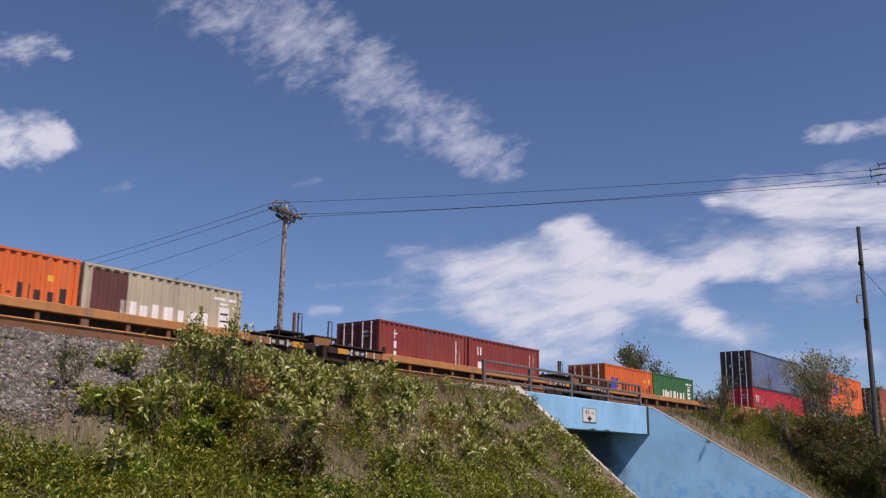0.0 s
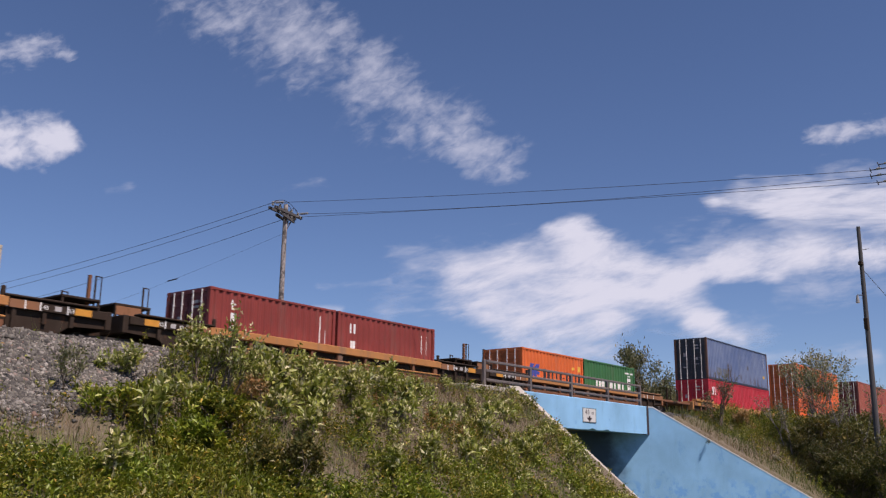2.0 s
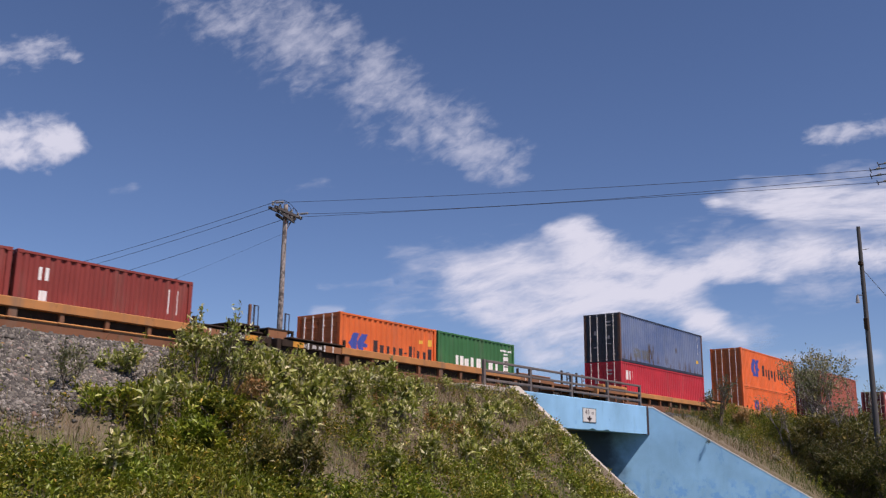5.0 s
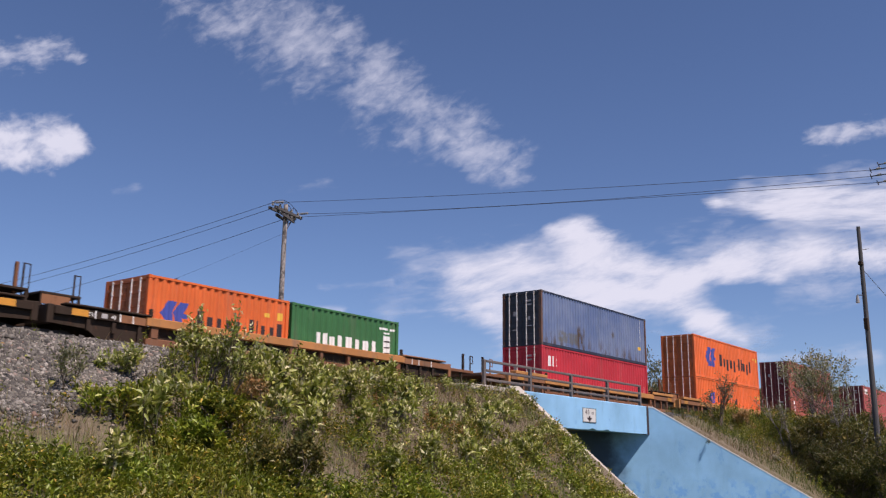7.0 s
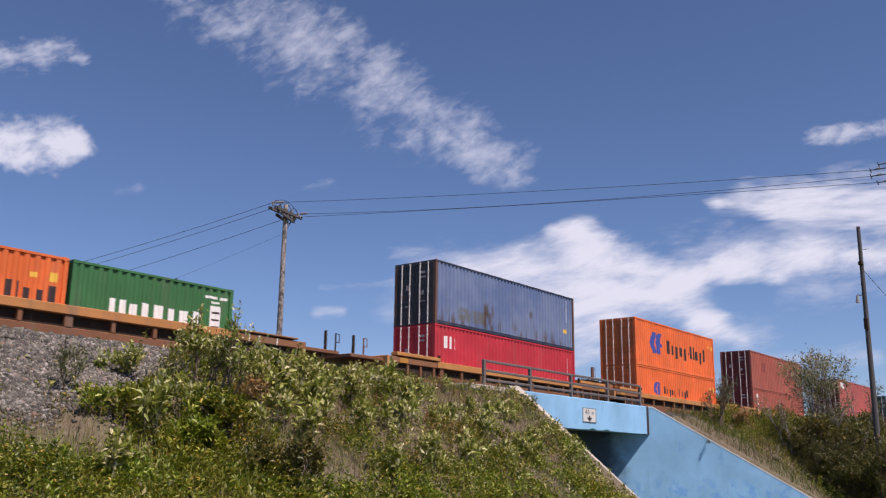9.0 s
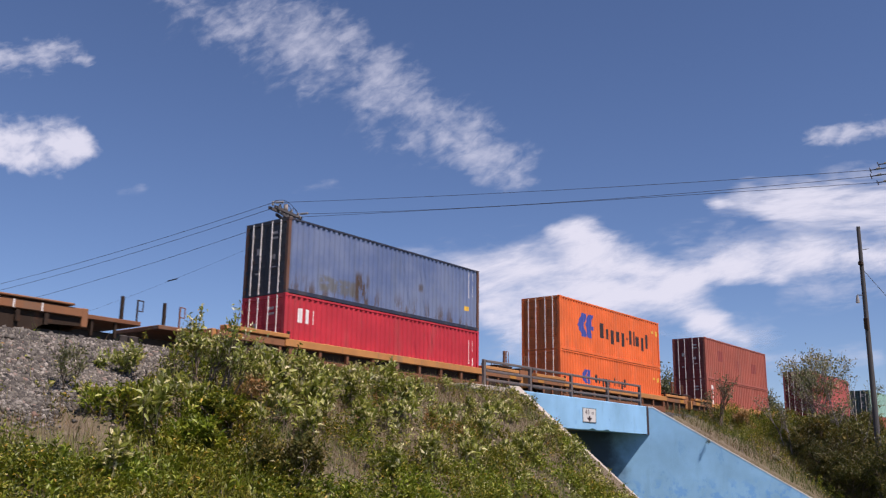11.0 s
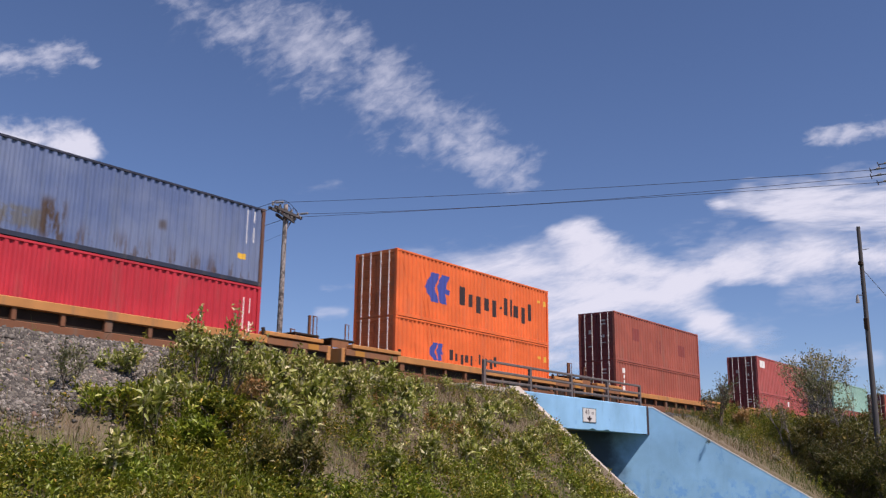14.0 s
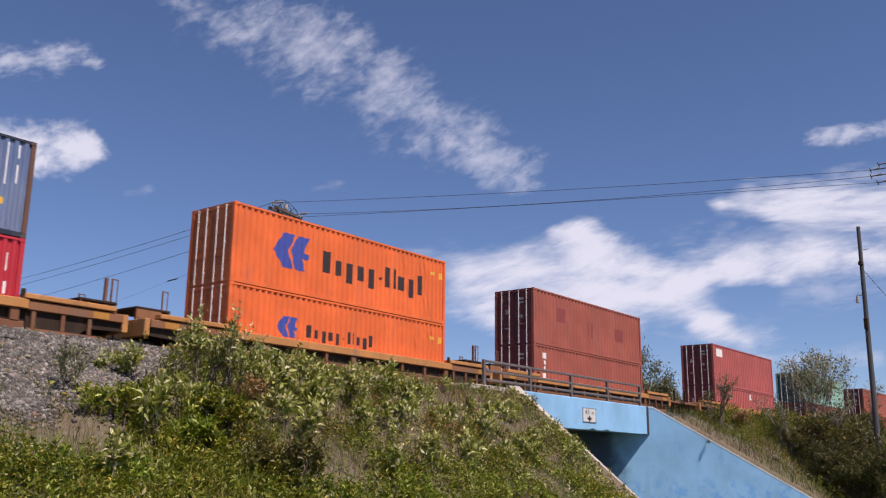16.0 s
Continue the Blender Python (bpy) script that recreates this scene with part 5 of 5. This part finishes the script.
def utility_pole(x, y, z0, z1, arms, label):
    p = empty("utility_pole")
    tagged(p, label, "utility pole")
    part("pole", rod((x, y, z0), (x, y, z1), 0.15, 0.1, 14), POLE_GREY, p)
    tips = []
    for z, ang, half in arms:
        d = Vector((math.cos(radians(ang)), math.sin(radians(ang)), 0))
        n = Vector((-d.y, d.x, 0))
        for s in (-1, 1):
            bm = bmesh.new()
            c = Vector((x, y, z)) + n * 0.16 * s
            m = Matrix.Translation(c) @ Matrix.Rotation(radians(ang), 4, "Z") @ Matrix.Diagonal((half * 2, 0.09, 0.12, 1))
            bmesh.ops.create_cube(bm, size=1, matrix=m)
            part("crossarm", bm, POLE_DARK, p, "dark timber crossarm")
            part("brace", rod(c + d * half * 0.6, Vector((x, y, z - 0.7)), 0.02), STEEL, p)
        for k in (-0.95, -0.45, 0.45, 0.95):
            q = Vector((x, y, z + 0.06)) + d * half * k
            insulator(p, q)
            tips.append(q + Vector((0, 0, 0.16)))
    return p, tips


def road_pole(x, y, z0, z1):
    """A pole beside the road with slim stacked steel arms; gives the arms' wire ends."""
    p = empty("utility_pole")
    tagged(p, "timber utility pole with slim stacked steel arms beside the road", "utility pole")
    part("pole", rod((x, y, z0), (x, y, z1), 0.165, 0.12, 14), POLE_GREY, p)
    ends = []
    for z, reach in ((12.2, 0.98), (11.97, 0.98), (11.7, 0.78), (12.36, 0.7)):
        tip = Vector((x - 0.15, y + reach, z))
        arm = part("crossarm", rod((x, y, z + 0.02), tip, 0.02), STEEL, p, "slim steel arm")
        part("hook", rod(tip - Vector((0, 0.02, 0.1)), tip + Vector((0, 0.03, 0.09)), 0.016), STEEL, arm)
        bm = rod(tip - Vector((0, 0.34, -0.01)), tip - Vector((0, 0.2, -0.01)), 0.045, 0.045, 10)
        part("insulator", bm, PORCELAIN, arm, "pale porcelain insulator")
        ends.append(tip)
    part("bracket", box(x - 0.12, x + 0.12, y + 0.05, y + 0.28, 11.75, 11.98, bevel=0.03), CAR_DARK, p)
    return ends


def pole_line():
    x, y = 28.2, 6.0
    pole, tips = utility_pole(x, y, 3.2, 13.35, ((12.95, 14, 1.1), (12.7, 26, 0.7)), "weathered grey timber utility pole with double crossarms")
    ends = road_pole(34.75, -18.75, -0.8, 12.6)
    for k, e, sag in ((0, 0, 0.12), (3, 1, 0.24), (7, 2, 0.06)):
        wire("overhead_wire", tips[k], ends[e], sag, 0.009, "thin black overhead wire across the railway")
    out = Vector((28.3, 48.8, 11.6))
    for k, dx, dz in ((0, -1.2, 0.5), (1, -0.4, 0.3), (3, 1.1, -0.5)):
        wire("overhead_wire", tips[k], out + Vector((dx, 0, dz)), 0.5, 0.0105, "thin black overhead wire leading away from the railway")
    low = wire("telephone_cable", (x, y, 12.0), out + Vector((2.5, 0, -2.6)), 0.7, 0.0045, "thin telephone cable with a dark splice")
    k = 0.21
    q = Vector((x, y, 12.0)).lerp(out + Vector((2.5, 0, -2.6)), k) - Vector((0, 0, 0.7 * 4 * k * (1 - k)))
    part("splice", rod(q - Vector((0, 0.4, -0.02)), q + Vector((0, 0.4, -0.02)), 0.035), WIRE, low)
    # jumper loops round the pole top
    for a, b, lift in ((tips[0], tips[5], 0.28), (tips[3], tips[6], 0.3), (tips[1], tips[2], 0.25), (tips[0], tips[3], 0.35), (tips[4], tips[7], 0.2)):
        wire("jumper_wire", a, b, -lift, 0.012, "", pole)
    # dead-end insulators
    for q, s in ((tips[0], -1), (tips[3], -1), (tips[7], -1)):
        to = (ends[0] - q).normalized()
        part("insulator", rod(q + to * 0.15, q + to * 0.55, 0.05, 0.05, 8), PORCELAIN, pole, "pale porcelain insulator")


def service_pole():
    p = empty("service_pole")
    tagged(p, "dark creosoted timber pole with a lamp among bushes", "utility pole")
    x, y = 52.0, -13.08
    part("pole", rod((x, y, 0.0), (x, y, 14.5), 0.17, 0.1, 12), POLE_DARK, p)
    bm = box(x - 0.35, x + 0.05, y - 0.1, y + 0.1, 12.35, 12.55, bevel=0.03)
    rod((x, y, 12.9), (x - 0.1, y, 12.4), 0.02, bm=bm)
    part("bracket", bm, CAR_DARK, p)
    arm = part("lamp_arm", rod((x, y, 10.75), (x - 0.45, y + 0.25, 10.72), 0.025), STEEL, p)
    part("lamp_head", rod((x - 0.45, y + 0.25, 10.3), (x - 0.45, y + 0.25, 10.7), 0.11, 0.05, 10), PORCELAIN, arm, "pale lamp head")
    part("switch_box", box(x - 0.28, x - 0.1, y - 0.1, y + 0.1, 8.9, 9.5, bevel=0.02), CAR_DARK, p)
    part("ladder_rung", rod((x, y, 13.2), (x + 0.3, y - 0.35, 13.3), 0.015), STEEL, p)
    wire("guy_wire", (x, y, 12.2), (x + 3, y - 8.0, -0.3), 0.0, 0.014, "", p)


pole_line()
service_pole()

# ---------------------------------------------------------------- clouds
CLOUDS = []
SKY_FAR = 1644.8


def cloud_material(name, size, length, turn, amp, lo, hi, gain, fine=0.35, grain=0.55):
    """Vapour drawn out along one direction: broad billows and finer fibres. size and length in metres, turn in degrees."""
    m = bpy.data.materials.new(name)
    m.use_nodes = True
    t = m.node_tree
    t.nodes.remove(t.nodes["Principled BSDF"])
    tc = t.nodes.new("ShaderNodeTexCoord")

    def layer(across, along, detail):
        mp = t.nodes.new("ShaderNodeMapping")
        mp.vector_type = "TEXTURE"
        mp.inputs["Rotation"].default_value = (0, 0, radians(turn))
        mp.inputs["Scale"].default_value = (along, across, across)
        t.links.new(tc.outputs["Object"], mp.inputs["Vector"])
        n = t.nodes.new("ShaderNodeTexNoise")
        n.inputs["Scale"].default_value, n.inputs["Detail"].default_value, n.inputs["Roughness"].default_value = 1.0, detail, grain
        n.inputs["Distortion"].default_value = 0.45
        t.links.new(mp.outputs[0], n.inputs["Vector"])
        return n.outputs["Fac"]

    n = t.nodes.new("ShaderNodeMix")
    n.inputs[0].default_value = fine
    t.links.new(layer(size, length, 5.0), n.inputs[2])
    t.links.new(layer(size * 0.3, length * 0.36, 4.0), n.inputs[3])
    at = t.nodes.new("ShaderNodeAttribute")
    at.attribute_name = "thickness"
    a = t.nodes.new("ShaderNodeMath")
    a.operation = "MULTIPLY_ADD"
    t.links.new(n.outputs[0], a.inputs[0])
    a.inputs[1].default_value = amp
    t.links.new(at.outputs["Fac"], a.inputs[2])
    r = t.nodes.new("ShaderNodeMapRange")
    r.interpolation_type = "SMOOTHSTEP"
    r.inputs["From Min"].default_value, r.inputs["From Max"].default_value = lo + amp * 0.5, hi + amp * 0.5
    r.inputs["To Max"].default_value = gain
    t.links.new(a.outputs[0], r.inputs["Value"])
    edge = t.nodes.new("ShaderNodeMath")
    edge.operation = "MULTIPLY"
    e2 = t.nodes.new("ShaderNodeMapRange")
    e2.inputs["From Max"].default_value = 0.3
    t.links.new(at.outputs["Fac"], e2.inputs["Value"])
    t.links.new(r.outputs[0], edge.inputs[0])
    t.links.new(e2.outputs[0], edge.inputs[1])
    em = t.nodes.new("ShaderNodeEmission")
    em.inputs[0].default_value = (0.9, 0.94, 1.0, 1)
    em.inputs[1].default_value = CLOUD_GLOW
    tr = t.nodes.new("ShaderNodeBsdfTransparent")
    mx = t.nodes.new("ShaderNodeMixShader")
    t.links.new(edge.outputs[0], mx.inputs[0])
    t.links.new(tr.outputs[0], mx.inputs[1])
    t.links.new(em.outputs[0], mx.inputs[2])
    t.links.new(mx.outputs[0], t.nodes["Material Output"].inputs[0])
    return m


CLOUD_GLOW = 0.8


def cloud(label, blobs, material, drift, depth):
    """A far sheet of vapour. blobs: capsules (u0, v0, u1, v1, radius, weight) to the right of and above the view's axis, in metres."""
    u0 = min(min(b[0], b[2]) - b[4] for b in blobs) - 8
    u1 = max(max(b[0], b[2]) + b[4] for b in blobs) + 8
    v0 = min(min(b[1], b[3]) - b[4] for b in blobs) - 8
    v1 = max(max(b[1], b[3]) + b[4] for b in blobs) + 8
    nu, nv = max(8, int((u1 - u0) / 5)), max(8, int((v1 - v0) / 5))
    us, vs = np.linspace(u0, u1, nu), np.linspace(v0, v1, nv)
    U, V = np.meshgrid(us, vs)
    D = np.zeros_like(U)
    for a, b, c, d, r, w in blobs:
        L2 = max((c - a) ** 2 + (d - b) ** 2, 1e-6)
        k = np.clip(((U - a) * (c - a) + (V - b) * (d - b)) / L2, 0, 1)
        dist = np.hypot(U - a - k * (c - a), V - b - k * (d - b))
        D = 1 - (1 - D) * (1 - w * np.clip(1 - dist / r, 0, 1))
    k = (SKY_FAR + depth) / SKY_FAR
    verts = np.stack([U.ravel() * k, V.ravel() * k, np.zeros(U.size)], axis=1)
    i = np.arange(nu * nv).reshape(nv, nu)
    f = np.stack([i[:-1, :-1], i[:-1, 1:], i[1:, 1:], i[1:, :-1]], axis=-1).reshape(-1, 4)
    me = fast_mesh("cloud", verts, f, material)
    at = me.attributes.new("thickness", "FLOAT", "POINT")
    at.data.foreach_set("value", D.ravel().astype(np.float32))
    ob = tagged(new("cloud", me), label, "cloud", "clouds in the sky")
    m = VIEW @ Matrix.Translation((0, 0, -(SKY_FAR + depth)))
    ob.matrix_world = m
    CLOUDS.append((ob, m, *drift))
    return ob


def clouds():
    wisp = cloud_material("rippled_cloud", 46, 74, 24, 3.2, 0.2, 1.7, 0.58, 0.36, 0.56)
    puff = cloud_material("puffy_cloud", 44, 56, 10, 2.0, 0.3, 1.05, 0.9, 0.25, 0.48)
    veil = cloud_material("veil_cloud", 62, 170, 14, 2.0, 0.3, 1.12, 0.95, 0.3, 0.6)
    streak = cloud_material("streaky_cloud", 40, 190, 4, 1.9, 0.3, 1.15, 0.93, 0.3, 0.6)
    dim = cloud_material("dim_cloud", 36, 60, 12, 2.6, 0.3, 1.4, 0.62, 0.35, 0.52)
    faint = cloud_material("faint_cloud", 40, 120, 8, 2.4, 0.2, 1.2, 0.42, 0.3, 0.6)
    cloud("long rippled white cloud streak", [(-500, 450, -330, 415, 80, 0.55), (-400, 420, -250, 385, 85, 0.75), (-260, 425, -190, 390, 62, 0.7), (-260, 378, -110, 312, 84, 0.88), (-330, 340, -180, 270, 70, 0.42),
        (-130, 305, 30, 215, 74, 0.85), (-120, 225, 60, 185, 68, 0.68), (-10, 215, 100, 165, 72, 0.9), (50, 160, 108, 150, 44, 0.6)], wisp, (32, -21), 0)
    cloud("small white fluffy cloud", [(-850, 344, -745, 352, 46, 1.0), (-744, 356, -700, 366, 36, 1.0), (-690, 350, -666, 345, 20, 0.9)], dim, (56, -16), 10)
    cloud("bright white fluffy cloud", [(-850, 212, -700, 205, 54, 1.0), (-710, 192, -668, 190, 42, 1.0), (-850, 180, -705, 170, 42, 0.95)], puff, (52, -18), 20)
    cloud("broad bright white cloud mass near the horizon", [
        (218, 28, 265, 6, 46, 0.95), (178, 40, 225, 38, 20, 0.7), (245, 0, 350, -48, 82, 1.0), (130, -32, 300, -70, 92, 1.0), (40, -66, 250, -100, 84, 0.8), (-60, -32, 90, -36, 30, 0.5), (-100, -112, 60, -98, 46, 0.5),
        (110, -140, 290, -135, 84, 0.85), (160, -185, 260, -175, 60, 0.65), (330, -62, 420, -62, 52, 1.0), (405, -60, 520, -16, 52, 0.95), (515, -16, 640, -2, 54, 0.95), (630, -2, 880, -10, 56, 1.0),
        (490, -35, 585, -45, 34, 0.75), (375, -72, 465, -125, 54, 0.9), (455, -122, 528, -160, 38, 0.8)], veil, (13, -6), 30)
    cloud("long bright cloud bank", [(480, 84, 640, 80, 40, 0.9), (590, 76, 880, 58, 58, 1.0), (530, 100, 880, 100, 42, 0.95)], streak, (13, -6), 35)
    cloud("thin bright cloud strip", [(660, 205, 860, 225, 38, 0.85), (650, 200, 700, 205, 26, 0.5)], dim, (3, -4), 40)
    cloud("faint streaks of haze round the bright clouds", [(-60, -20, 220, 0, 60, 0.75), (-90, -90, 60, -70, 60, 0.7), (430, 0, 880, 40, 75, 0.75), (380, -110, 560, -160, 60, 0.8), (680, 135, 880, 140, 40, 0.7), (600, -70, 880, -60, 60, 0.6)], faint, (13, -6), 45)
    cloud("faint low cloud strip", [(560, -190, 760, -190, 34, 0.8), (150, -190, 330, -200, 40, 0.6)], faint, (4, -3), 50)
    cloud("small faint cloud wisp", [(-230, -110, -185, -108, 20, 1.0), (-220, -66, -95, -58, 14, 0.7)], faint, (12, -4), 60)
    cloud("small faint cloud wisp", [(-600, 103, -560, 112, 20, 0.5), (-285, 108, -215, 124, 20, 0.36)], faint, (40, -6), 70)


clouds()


# ---------------------------------------------------------------- what moves
def travel(t):
    """How far the train has come along the track, in metres, at t seconds."""
    ts = [0.0, 4.0, 8.0, 12.5, 16.0]
    ss = [-54.75, -37.5, -20.0, 0.0, 15.5]
    total = 0.0
    for i, a in enumerate(ts):
        w = ss[i]
        for j, b in enumerate(ts):
            if j != i:
                w *= (t - b) / (a - b)
        total += w
    return total


def motions():
    steps = [i * 0.5 for i in range(33)]
    for ob, s, z in TRAIN:
        walk(ob, [(t, pose(s - travel(t), 1.219, z)) for t in steps])
    turns = [i * 2 / 15 for i in range(121)]
    for w in WHEELS:
        x, y, z = w.location
        walk(w, [(t, pose(x, y, z, 0, -math.degrees((travel(t) - travel(0)) / 0.42), 0)) for t in turns])
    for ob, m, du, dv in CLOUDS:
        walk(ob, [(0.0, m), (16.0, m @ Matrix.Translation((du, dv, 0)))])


motions()
